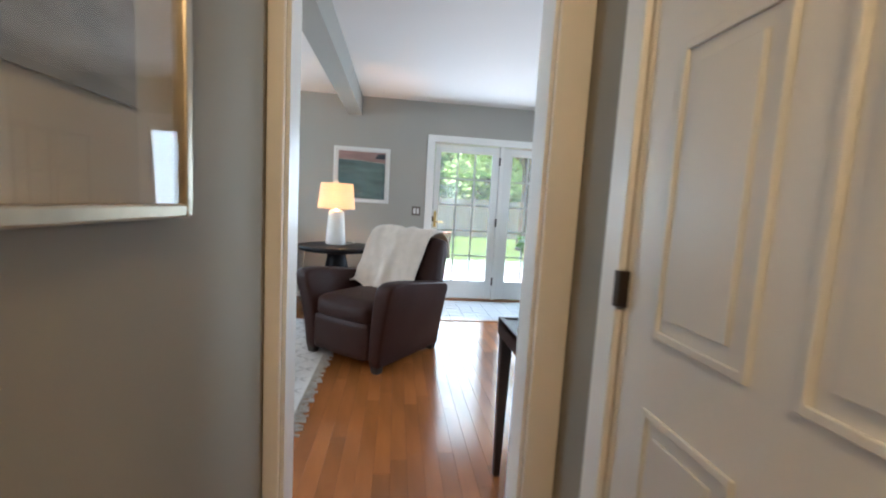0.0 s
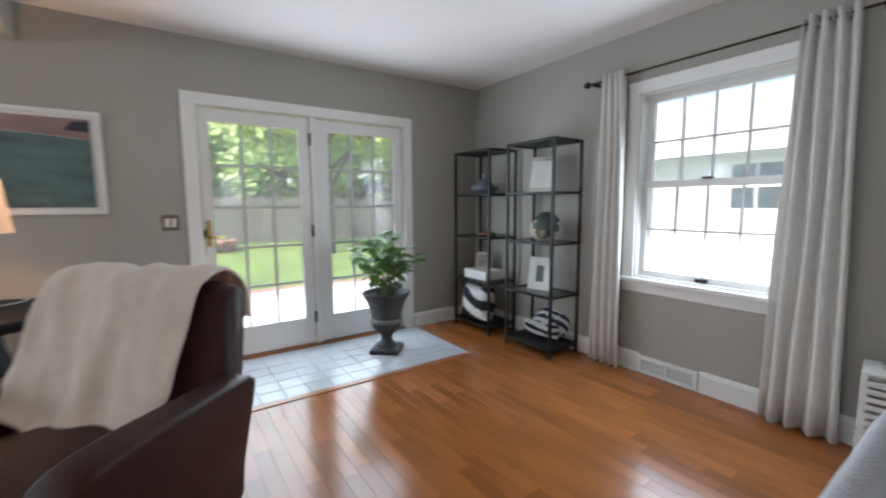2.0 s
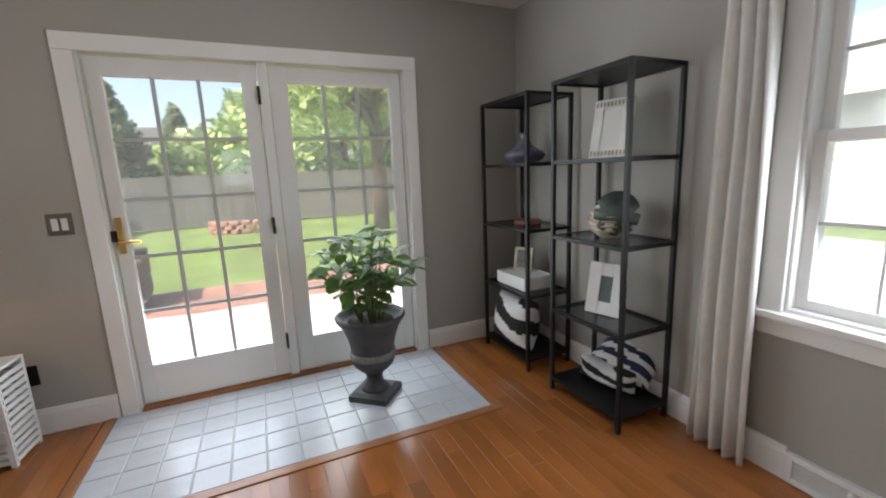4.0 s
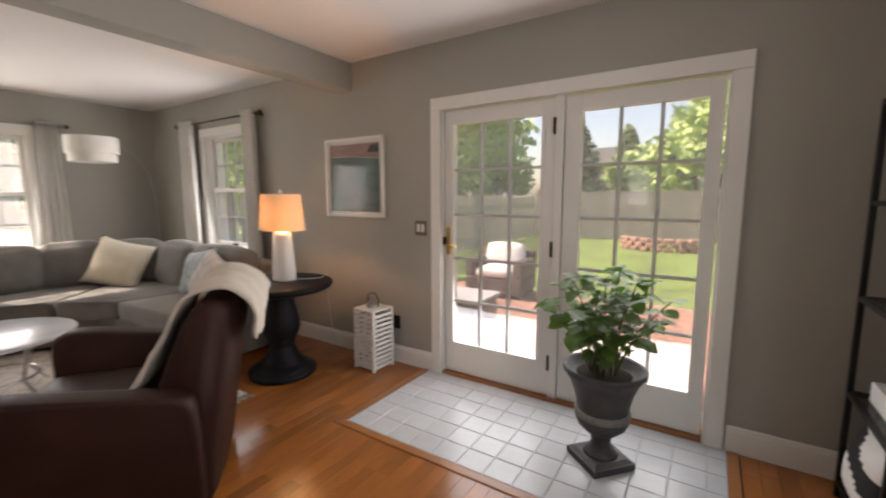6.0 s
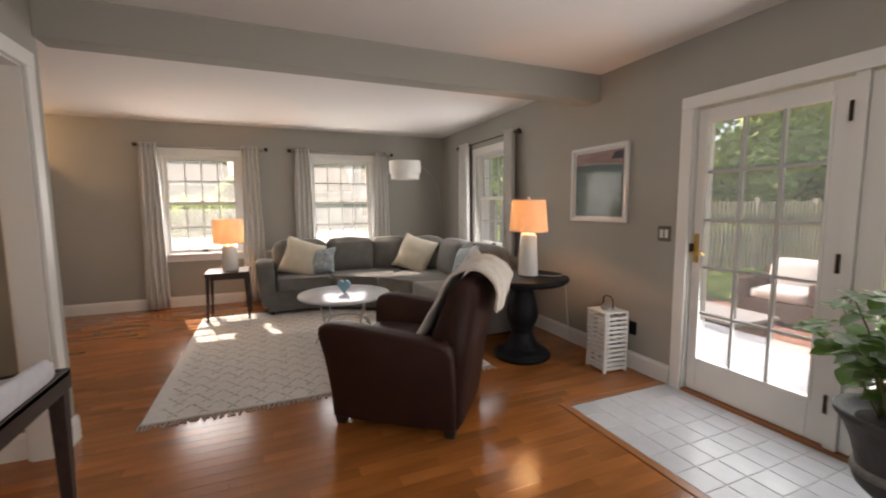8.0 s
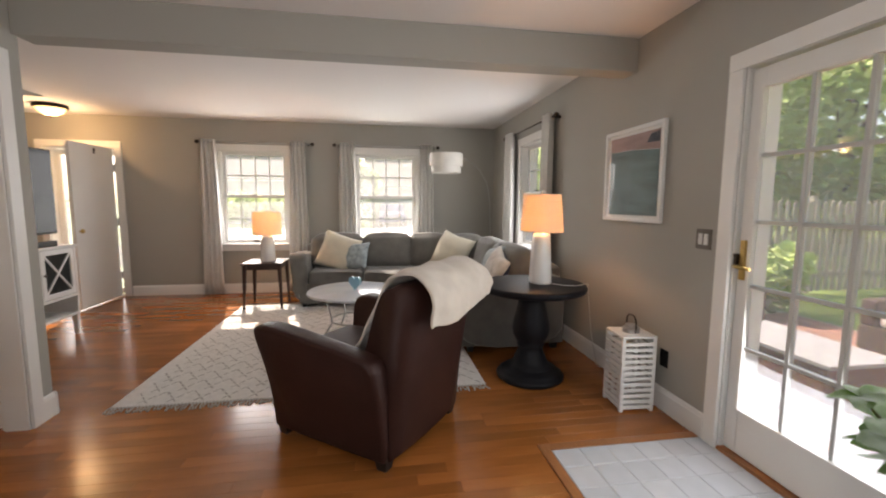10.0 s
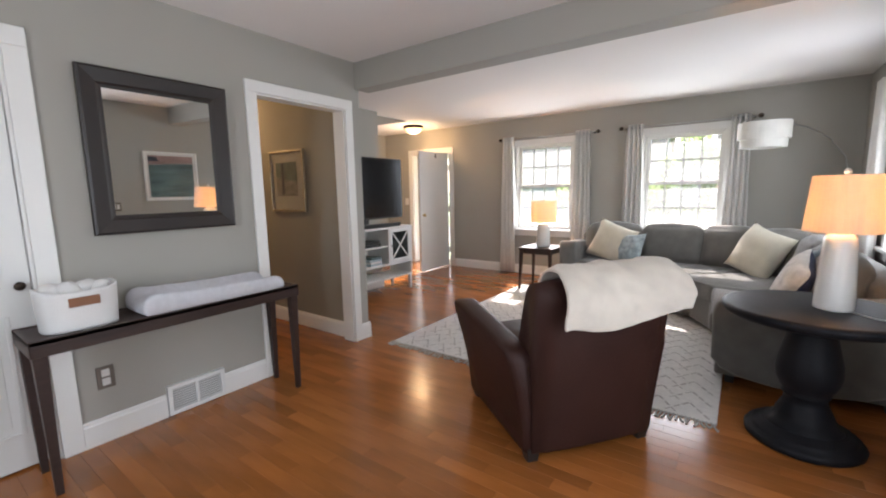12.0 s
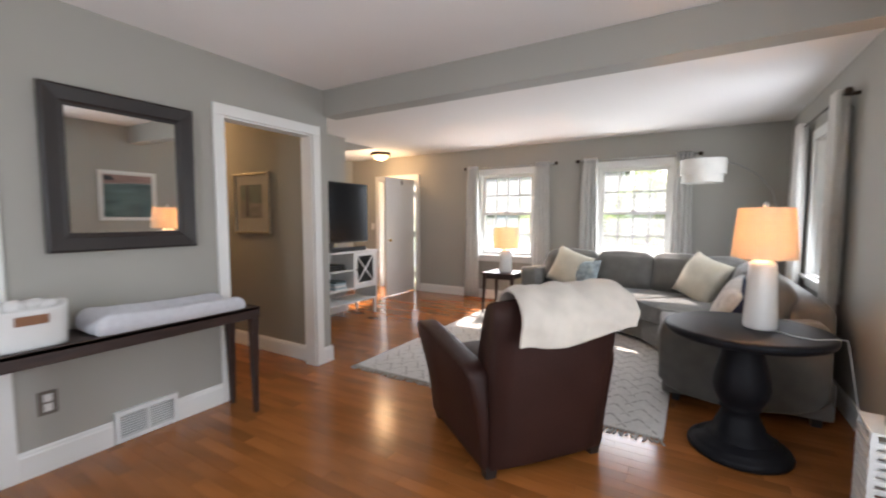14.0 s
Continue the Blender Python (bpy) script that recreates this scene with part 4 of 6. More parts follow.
pts = []
for i in range(28):
    a = i * 2 * math.pi / 28
    pts.append((0.0046 * 16 * math.sin(a) ** 3, 0.0046 * (13 * math.cos(a) - 5 * math.cos(2 * a) - 2 * math.cos(3 * a) - math.cos(4 * a))))
lo = [hb.verts.new((x * 0.86, -0.02, z + 0.076)) for x, z in pts]
md = [hb.verts.new((x, 0.0, z + 0.076)) for x, z in pts]
hi = [hb.verts.new((x * 0.86, 0.02, z + 0.076)) for x, z in pts]
hb.faces.new(lo)
hb.faces.new(hi[::-1])
for a, b in ((lo, md), (md, hi)):
    for i in range(28):
        j = (i + 1) % 28
        hb.faces.new((a[i], b[i], b[j], a[j]))
ob = part("glass_heart", hb, M["blueglass"])
ob.matrix_world = pose(-1.60, 3.36, 0.456, 0, 0, 60)
tagged(ob, "pale blue glass heart ornament standing on the coffee table", "ornament")

# arc floor lamp behind the sofa
al = empty("arc_floor_lamp", pose(0, 0, 0), label="arched floor lamp with an off-white tiered drum shade", category="lamp")
part("base", lathe([(0.14, 0), (0.14, 0.025), (0.13, 0.032)], 32, pose(-3.66, 5.28, 0) @ Matrix.Diagonal((0.55, 0.5, 1, 1))), M["bronze"], al)
bm = tube(bmesh.new(), [(-3.66, 5.29, 0.02), (-3.66, 5.29, 0.9), (-3.64, 5.27, 1.35), (-3.58, 5.20, 1.62), (-3.48, 5.06, 1.80), (-3.36, 4.86, 1.92), (-3.24, 4.68, 1.965), (-3.12, 4.51, 1.972)], 0.006, 8)
part("pole", bm, M["chrome"], al, smooth=True)
for r, z0, z1 in ((0.225, 1.80, 1.97), (0.20, 1.715, 1.80)):
    bm = bmesh.new()
    seg = 44
    rings = [[bm.verts.new((-3.12 + q * math.cos(2 * math.pi * i / seg), 4.51 + q * math.sin(2 * math.pi * i / seg), zz)) for i in range(seg)] for q, zz in ((r, z0), (r, z1), (r - 0.004, z1), (r - 0.004, z0))]
    for k in range(4):
        a, c = rings[k], rings[(k + 1) % 4]
        for i in range(seg):
            j = (i + 1) % seg
            bm.faces.new((a[i], a[j], c[j], c[i]))
    part("shade", bm, M["shade_off"], al, "off-white fabric drum")
bm = tube(bmesh.new(), [(-3.345, 4.51, 1.965), (-2.895, 4.51, 1.965)], 0.003, 6)
tube(bm, [(-3.12, 4.29, 1.965), (-3.12, 4.73, 1.965)], 0.003, 6)
part("spider", bm, M["bronze"], al)

# ---- console table with changing pad and basket ----
con = empty("console_table", pose(0, 0, 0), label="long narrow espresso console table with tapered legs", category="table")
CX0, CX1, CY0, CY1, CZ = 0.687, 2.01, 1.635, 1.965, 0.73
part("tabletop", boxes((CX0, CX1, CY0, CY1, CZ - 0.02, CZ - 0.004)), M["espresso"], con)
part("tray_rim", boxes((CX0, CX1, CY1 - 0.022, CY1, CZ - 0.075, CZ + 0.001), (CX0, CX1, CY0, CY0 + 0.022, CZ - 0.075, CZ + 0.001), (CX0, CX0 + 0.022, CY0 + 0.022, CY1 - 0.022, CZ - 0.075, CZ + 0.001), (CX1 - 0.022, CX1, CY0 + 0.022, CY1 - 0.022, CZ - 0.075, CZ + 0.001)), M["espresso"], con, bevel=0.003)
for x in (CX0 + 0.032, CX1 - 0.032):
    for y in (CY0 + 0.032, CY1 - 0.032):
        part("leg", leg_box(bmesh.new(), x, y, 0, CZ - 0.022, 0.052, 0.028), M["espresso"], con, bevel=0.002)
bm = bmesh.new()
nx, ny = 26, 12
grid = []
for i in range(nx + 1):
    row = []
    for j in range(ny + 1):
        u, v = i / nx, 2 * j / ny - 1
        end = min(1.0, min(u, 1 - u) * 14)
        z = 0.028 + 0.10 * (abs(v) ** 2.2) * (1 - 0.9 * max(0, abs(v) - 0.82) / 0.18 * 0.5)
        z = z * (0.5 + 0.5 * end ** 0.5) + 0.03 * (u ** 3) + 0.004 * noise.noise(Vector((u * 9, v * 3, 1)))
        row.append(bm.verts.new((CX0 + 0.092 + u * 0.80, 1.815 + v * 0.155 * (0.93 + 0.07 * end), CZ + z)))
    grid.append(row)
flo = [[bm.verts.new((v.co.x, v.co.y, CZ - 0.002)) for v in row] for row in grid]
for i in range(nx):
    for j in range(ny):
        bm.faces.new((grid[i][j], grid[i + 1][j], grid[i + 1][j + 1], grid[i][j + 1]))
        bm.faces.new((flo[i][j], flo[i][j + 1], flo[i + 1][j + 1], flo[i + 1][j]))
    bm.faces.new((flo[i][0], flo[i + 1][0], grid[i + 1][0], grid[i][0]))
    bm.faces.new((flo[i][ny], grid[i][ny], grid[i + 1][ny], flo[i + 1][ny]))
for j in range(ny):
    bm.faces.new((flo[0][j], grid[0][j], grid[0][j + 1], flo[0][j + 1]))
    bm.faces.new((flo[nx][j], flo[nx][j + 1], grid[nx][j + 1], grid[nx][j]))
ob = part("changing_pad", bm, M["padfab"], smooth=True)
mod = ob.modifiers.new("smooth", "SUBSURF")
mod.levels = mod.render_levels = 1
tagged(ob, "contoured changing pad in pale grey cover on the console", "changing pad")

bk = empty("storage_basket", pose(1.80, 1.815, CZ - 0.003), label="white rope basket with a tan leather tag, full of cloths", category="basket")
bm = bmesh.new()
seg, lev = 44, 12
rings = []
for k in range(lev + 1):
    z = 0.185 * k / lev
    ring = []
    for i in range(seg):
        a = 2 * math.pi * i / seg
        ca, sa = math.cos(a), math.sin(a)
        r = 1.0 - 0.06 * (1 - k / lev)
        lift = 0.016 * max(0, abs(ca) - 0.6) / 0.4 * (k / lev) ** 3
        ring.append(bm.verts.new((math.copysign(abs(ca) ** 0.65, ca) * 0.153 * r, math.copysign(abs(sa) ** 0.65, sa) * 0.112 * r, z + lift)))
    rings.append(ring)
inner = []
for k in (lev, lev // 2):
    inner.append([bm.verts.new((v.co.x * 0.93, v.co.y * 0.91, v.co.z)) for v in rings[k]])
seqs = rings + inner
for a, b in zip(seqs, seqs[1:]):
    for i in range(seg):
        j = (i + 1) % seg
        bm.faces.new((a[i], a[j], b[j], b[i]))
bm.faces.new(rings[0][::-1])
bm.faces.new(inner[-1])
part("body", bm, M["whitefab"], bk, smooth=True)
part("leather_tag", boxes((-0.06, 0.055, 0.1115, 0.1165, 0.115, 0.157)), M["tan"], bk, "tan leather tag", bevel=0.001)
for k in range(4):
    part("folded_cloth", soft(0.10, 0.09, 0.09, 0.03, 0.01, cuts=5, wob=0.02, seed=k, m=pose(-0.09 + 0.06 * k, 0.01 * (-1) ** k, 0.165, 10 * k, 14 - 9 * k, 30 * k)), M["whitefab"], bk, smooth=True)


# ---- wall hangings ----
def framed(name, m, x0, x1, z0, z1, fw, depth, frame_mat, label, category="picture", backing="matboard"):
    """Local x along the wall, -y into the room."""
    fr = empty(name, m, label=label, category=category)
    part("frame", boxes((x0, x0 + fw, -depth, -0.004, z0, z1), (x1 - fw, x1, -depth, -0.004, z0, z1), (x0 + fw, x1 - fw, -depth, -0.004, z0, z0 + fw), (x0 + fw, x1 - fw, -depth, -0.004, z1 - fw, z1)), frame_mat, fr, bevel=0.004)
    part("backing", boxes((x0 + fw, x1 - fw, -0.010, -0.004, z0 + fw, z1 - fw)), M[backing], fr)
    return fr


def quad_sheet(pts, y):
    bm = bmesh.new()
    lo = [bm.verts.new((x, y, z)) for x, z in pts]
    hi = [bm.verts.new((x, y + 0.002, z)) for x, z in pts]
    n = len(pts)
    bm.faces.new(lo)
    bm.faces.new(hi[::-1])
    for i in range(n):
        j = (i + 1) % n
        bm.faces.new((lo[i], hi[i], hi[j], lo[j]))
    return bm


pic = framed("seascape_picture", PN, -0.56, 0.108, 1.185, 1.84, 0.026, 0.03, M["white"], "framed seascape print, dark teal water under dusk sky, white frame")
a0, a1, b0, b1 = -0.505, 0.053, 1.23, 1.79
part("print_sea", quad_sheet([(a0, b0), (a1, b0), (a1, b1 - 0.13), (a0 + 0.25, b1 - 0.105), (a0, b1 - 0.10)], -0.0145), M["art_sea"], pic)
part("print_sky", quad_sheet([(a0, b1 - 0.098), (a0 + 0.25, b1 - 0.103), (a1, b1 - 0.128), (a1, b1), (a0, b1)], -0.0145), M["art_sky"], pic)
part("print_headland", quad_sheet([(a1 - 0.13, b1 - 0.075), (a1 - 0.002, b1 - 0.08), (a1 - 0.002, b1 - 0.015), (a1 - 0.09, b1 - 0.02)], -0.0175), M["art_dark"], pic)
g = part("pane", boxes((-0.534, 0.082, -0.022, -0.019, 1.211, 1.814)), M["artglass"], pic)
g.visible_shadow = False

mir = empty("wall_mirror", PS @ pose(0, 0, 1.138, 0.8) @ pose(0, 0, -1.138), label="square wall mirror in a wide dark brown wooden frame", category="mirror")
x0, x1, z0, z1 = -1.65, -0.905, 1.138, 2.008
bm = bmesh.new()
prof = ((0.0, -0.005), (0.0, -0.035), (0.012, -0.042), (0.075, -0.03), (0.088, -0.022), (0.102, -0.018), (0.102, -0.006))
loops = []
for inset, y in prof:
    loops.append([bm.verts.new(p) for p in ((x0 + inset, y, z0 + inset), (x1 - inset, y, z0 + inset), (x1 - inset, y, z1 - inset), (x0 + inset, y, z1 - inset))])
for a, b in zip(loops, loops[1:] + loops[:1]):
    for i in range(4):
        j = (i + 1) % 4
        bm.faces.new((a[i], a[j], b[j], b[i]))
part("frame", bm, M["darkfoot"], mir, "dark brown moulded frame")
part("mirror_glass", boxes((x0 + 0.10, x1 - 0.10, -0.014, -0.006, z0 + 0.10, z1 - 0.10)), M["mirror"], mir)

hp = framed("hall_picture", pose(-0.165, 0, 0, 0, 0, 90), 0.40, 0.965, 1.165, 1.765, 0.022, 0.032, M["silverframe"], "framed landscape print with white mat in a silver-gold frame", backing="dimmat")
part("print_land", quad_sheet([(0.50, 1.32), (0.84, 1.32), (0.84, 1.46), (0.68, 1.47), (0.50, 1.51)], -0.0145), M["art_grey"], hp)
part("print_water", quad_sheet([(0.50, 1.512), (0.68, 1.472), (0.84, 1.462), (0.84, 1.65), (0.50, 1.65)], -0.0145), M["art_green"], hp)
part("print_trunk", quad_sheet([(0.59, 1.34), (0.635, 1.34), (0.63, 1.648), (0.60, 1.648)], -0.0175), M["art_dark"], hp)
g = part("pane", boxes((0.422, 0.943, -0.024, -0.021, 1.187, 1.743)), M["glass"], hp)
g.visible_shadow = False


def plate(name, m, x0, x1, z0, z1, label, mat_plate, toggles, category):
    p = empty(name, m, label=label, category=category)
    part("plate", boxes((x0, x1, -0.007, 0, z0, z1)), mat_plate, p, bevel=0.002)
    for a, b, c, d in toggles:
        part("rocker", boxes((a, b, -0.011, -0.006, c, d)), M["plastic"], p, bevel=0.001)
    return p


plate("light_switch", PN, 0.398, 0.505, 1.06, 1.172, "double rocker light switch in a dark pewter plate", M["pewter"], [(0.418, 0.445, 1.085, 1.147), (0.458, 0.485, 1.085, 1.147)], "switch")
plate("wall_outlet", PS, -1.722, -1.642, 0.30, 0.425, "double socket outlet in a dark pewter plate", M["pewter"], [(-1.70, -1.664, 0.368, 0.408), (-1.70, -1.664, 0.318, 0.358)], "outlet")
plate("wall_outlet", PN, 0.165, 0.235, 0.28, 0.39, "dark socket outlet beside the slatted lantern", M["metal"], [], "outlet")
plate("light_switch", PW, -0.93, -0.85, 1.10, 1.22, "white switch plate by the front door", M["plastic"], [], "switch")


def vent(m, x0, x1, z1, label):
    v = empty("wall_vent", m, label=label, category="vent")
    part("frame", boxes((x0, x0 + 0.025, -0.026, 0, 0.004, z1), (x1 - 0.025, x1, -0.026, 0, 0.004, z1), (x0 + 0.025, x1 - 0.025, -0.026, 0, 0.004, 0.03), (x0 + 0.025, x1 - 0.025, -0.026, 0, z1 - 0.025, z1), ((x0 + x1) / 2 - 0.008, (x0 + x1) / 2 + 0.008, -0.026, 0, 0.03, z1 - 0.025)), M["white"], v, bevel=0.002)
    part("backing", boxes((x0 + 0.02, x1 - 0.02, -0.006, -0.001, 0.02, z1 - 0.02)), M["ventback"], v)
    n = 9
    for k in range(n):
        z = 0.036 + (z1 - 0.07) * k / (n - 1)
        part("slat", boxes((x0 + 0.025, (x0 + x1) / 2 - 0.008, -0.02, -0.008, z - 0.0018, z + 0.0018), ((x0 + x1) / 2 + 0.008, x1 - 0.025, -0.02, -0.008, z - 0.0018, z + 0.0018)), M["white"], v)
    return v


vent(PS, -1.405, -1.062, 0.19, "white louvred air return in the baseboard")
vent(PE, -3.435, -3.025, 0.13, "white louvred air vent in the baseboard under the window")


# ---- curtains ----
def curtain_panel(parent, x0, x1, z0, z1, folds, flare, seed):
    bm = bmesh.new()
    nx, nz = folds * 8, 10
    grid = []
    for j in range(nz + 1):
        v = j / nz
        row = []
        for i in range(nx + 1):
            u = i / nx
            c = (x0 + x1) / 2
            w = (x1 - x0) * (0.72 + 0.28 * v ** 0.7 + flare * v)
            x = c + (u - 0.5) * w + 0.02 * noise.noise(Vector((u * 3, v * 2, seed)))
            amp = 0.042 * (1 - 0.15 * v)
            y = -0.075 + amp * math.sin(u * folds * 2 * math.pi + 0.5 * math.sin(v * 3 + seed)) + 0.012 * noise.noise(Vector((u * 5, v * 2, seed + 5)))
            row.append(bm.verts.new((x, y, z1 + (z0 - z1) * v)))
        grid.append(row)
    for j in range(nz):
        for i in range(nx):
            bm.faces.new((grid[j][i], grid[j][i + 1], grid[j + 1][i + 1], grid[j + 1][i]))
    ob = part("curtain_panel", bm, M["curtain"], parent, smooth=True)
    mod = ob.modifiers.new("thick", "SOLIDIFY")
    mod.thickness = 0.003
    for k in range(folds):
        u = (k + 0.25) / folds
        x = (x0 + x1) / 2 + (u - 0.5) * (x1 - x0) * 0.72
        bmr = bmesh.new()
        tube(bmr, [(x + 0.0, -0.075 + 0.027 * math.cos(a), z1 - 0.04 + 0.027 * math.sin(a)) for a in [q * math.pi / 6 for q in range(13)]], 0.004, 5)
        part("grommet", bmr, M["chrome"], ob)
    return ob


def curtains(m, rx0, rx1, rz, panels, label, rod="bronze"):
    cu = empty("curtain_set", m, label=label, category="curtain", group="curtains")
    part("rod", tube(bmesh.new(), [(rx0, -0.075, rz), (rx1, -0.075, rz)], 0.007, 10), M[rod], cu, "thin metal rod", smooth=True)
    for x in (rx0, rx1):
        s = -1 if x == rx0 else 1
        part("finial", lathe([(0.009, 0), (0.022, 0.012), (0.026, 0.03), (0.018, 0.048), (0.004, 0.055)], 14, pose(x, -0.075, rz, 0, 90 * s)), M["bronze"], cu, smooth=True)
        part("bracket", boxes((x - 0.03 * s - 0.006, x - 0.03 * s + 0.006, -0.08, 0, rz - 0.02, rz + 0.004)), M["bronze"], cu)
    for k, (x0, x1, fl) in enumerate(panels):
        curtain_panel(cu, x0, x1, 0.012, rz + 0.035, 4, fl, k + rz)
    return cu


CL = "light linen grommet curtains hanging open on a dark rod"
CLW = "light linen grommet curtains hanging open on a steel rod"
curtains(PW, 1.20, 2.66, 2.125, [(1.18, 1.44, 0.05), (2.34, 2.62, 0.1)], CLW, "chrome")
curtains(PW, 3.02, 4.46, 2.125, [(3.03, 3.30, 0.05), (4.18, 4.44, 0.05)], CLW, "chrome")
curtains(PN, -2.98, -1.43, 2.165, [(-2.97, -2.62, 0.0), (-1.71, -1.47, 0.12)], CL)
curtains(PE, -3.88, -2.28, 2.14, [(-3.80, -3.56, 0.05), (-2.66, -2.34, 0.1)], CL)


# ---- slatted lanterns ----
def slat_lantern(m, label):
    la = empty("slatted_lantern", m, label=label, category="lantern", group="white slatted lanterns")
    w, h = 0.10, 0.475
    for sx in (-1, 1):
        for sy in (-1, 1):
            part("post", boxes((sx * w - 0.011, sx * w + 0.011, sy * w - 0.011, sy * w + 0.011, 0, h)), M["offwhite"], la)
    part("floor_board", boxes((-w, w, -w, w, 0.012, 0.024)), M["offwhite"], la)
    part("lid", boxes((-w - 0.012, w + 0.012, -w - 0.012, w + 0.012, h, h + 0.012)), M["offwhite"], la, bevel=0.002)
    n = 12
    for k in range(n):
        z = 0.02 + k * (h - 0.03) / n
        for a, b, c, d in ((-w, w, -w - 0.014, -w - 0.006), (-w, w, w + 0.006, w + 0.014), (-w - 0.014, -w - 0.006, -w, w), (w + 0.006, w + 0.014, -w, w)):
            part("slat", boxes((a, b, c, d, z, z + 0.021)), M["offwhite"], la)
    bm = tube(bmesh.new(), [(-0.045, 0, h + 0.012), (-0.058, 0, h + 0.05), (-0.052, 0, h + 0.098), (-0.03, 0, h + 0.122), (0.03, 0, h + 0.122), (0.052, 0, h + 0.098), (0.058, 0, h + 0.05), (0.045, 0, h + 0.012)], 0.005, 6)
    part("handle", bm, M["bronze"], la, "dark metal loop handle", smooth=True)
    part("collar", lathe([(0.052, h + 0.012), (0.052, h + 0.04), (0.038, h + 0.048), (0.036, h + 0.062), (0.02, h + 0.066)], 20), M["chrome"], la)
    return la


slat_lantern(pose(0.105, 5.19, 0, 0, 0, -4), "white slatted wooden candle lantern with a metal loop handle")
slat_lantern(pose(3.06, 2.13, 0, 0, 0, 8), "white slatted wooden lantern standing under the curtain")

# ---- urn planter ----
urn = empty("urn_planter", pose(1.915, 4.90, 0.004), label="dark cast urn planter holding a leafy green hydrangea", category="planter")
bm = bmesh.new()
for a, z0, z1, b in ((0.118, 0.0, 0.035, 0.118), (0.112, 0.035, 0.048, 0.09)):
    lo = [bm.verts.new((sx * a, sy * a, z0)) for sx, sy in ((-1, -1), (1, -1), (1, 1), (-1, 1))]
    hi = [bm.verts.new((sx * b, sy * b, z1)) for sx, sy in ((-1, -1), (1, -1), (1, 1), (-1, 1))]
    bm.faces.new(lo[::-1])
    bm.faces.new(hi)
    for i in range(4):
        j = (i + 1) % 4
        bm.faces.new((lo[i], lo[j], hi[j], hi[i]))
bm.transform(pose(0, 0, 0, 0, 0, -41))
part("plinth", bm, M["urn"], urn)
part("bowl", lathe([(0.085, 0.048), (0.075, 0.06), (0.052, 0.09), (0.046, 0.12), (0.055, 0.15), (0.085, 0.175), (0.115, 0.205), (0.128, 0.235), (0.122, 0.25), (0.128, 0.255), (0.130, 0.285), (0.124, 0.29), (0.128, 0.32), (0.142, 0.38), (0.165, 0.44), (0.188, 0.475), (0.200, 0.49), (0.202, 0.505), (0.192, 0.512), (0.178, 0.50), (0.165, 0.47)], 48), M["urn"], urn, smooth=True)
part("band", lathe([(0.129, 0.252), (0.1345, 0.256), (0.1345, 0.286), (0.129, 0.290)], 48), M["urnband"], urn, "pale worn band round the bowl", smooth=True)
part("soil", lathe([(0.16, 0.43), (0.165, 0.465), (0.10, 0.475), (0.02, 0.478)], 32), M["soil"], urn)
rp = random.Random(11)
leaf_mesh = bpy.data.meshes.new("leaf")
bm = bmesh.new()
LN, LM = 6, 4
lg = []
for i in range(LN + 1):
    t = i / LN
    hw = 0.43 * math.sin(math.pi * min(1.0, t * 0.97 + 0.03)) ** 0.75 * (1 - 0.25 * t) if 0 < i < LN else 0.01
    row = []
    for j in range(LM + 1):
        u = j / LM * 2 - 1
        row.append(bm.verts.new((u * hw, t, -0.28 * t * t + 0.16 * abs(u) * hw + 0.03 * math.sin(t * 14) * abs(u))))
    lg.append(row)
for i in range(LN):
    for j in range(LM):
        bm.faces.new((lg[i][j], lg[i][j + 1], lg[i + 1][j + 1], lg[i + 1][j]))
for f in bm.faces:
    f.smooth = True
bm.to_mesh(leaf_mesh)
bm.free()
leaf_mesh.materials.append(M["leaf"])
ups = []
for k in range(17):
    a = k * 2.4 + rp.uniform(-0.4, 0.4)
    lean = 0.05 + 0.29 * (k / 16) ** 0.65
    top = Vector((math.cos(a) * lean, math.sin(a) * lean, rp.uniform(0.95, 1.08) - lean * 0.62))
    base = Vector((math.cos(a) * 0.06, math.sin(a) * 0.06, 0.47))
    mid = (base + top) / 2 + Vector((math.cos(a), math.sin(a), 0)) * -0.03 + Vector((0, 0, 0.03))
    part("stem", tube(bmesh.new(), [base, mid, top], [0.006, 0.005, 0.0035], 6), M["stem"], urn, smooth=True)
    ups.append((base, mid, top, a))
for base, mid, top, a in ups:
    nodes = [(top, 5, 0.082), ((mid + top * 2) / 3, 3, 0.096), (mid * 0.7 + top * 0.3, 3, 0.10), (mid, 2, 0.10), (mid * 0.55 + base * 0.45, 1, 0.085)]
    for p, n, size in nodes:
        a0 = rp.uniform(0, 6.28)
        for q in range(n):
            ang = a0 + q * 2 * math.pi / n + rp.uniform(-0.4, 0.4)
            s = size * rp.uniform(0.75, 1.25)
            lf = new("leaf", leaf_mesh)
            lf.parent = urn
            lf.matrix_basis = Matrix.Translation(p) @ Euler((rp.uniform(-0.35, 0.55), rp.uniform(-0.3, 0.3), ang)).to_matrix().to_4x4() @ Matrix.Diagonal((s, s, s, 1))


# ---- metal shelf units and what stands on them ----
SX0, SX1 = 2.867, 3.212


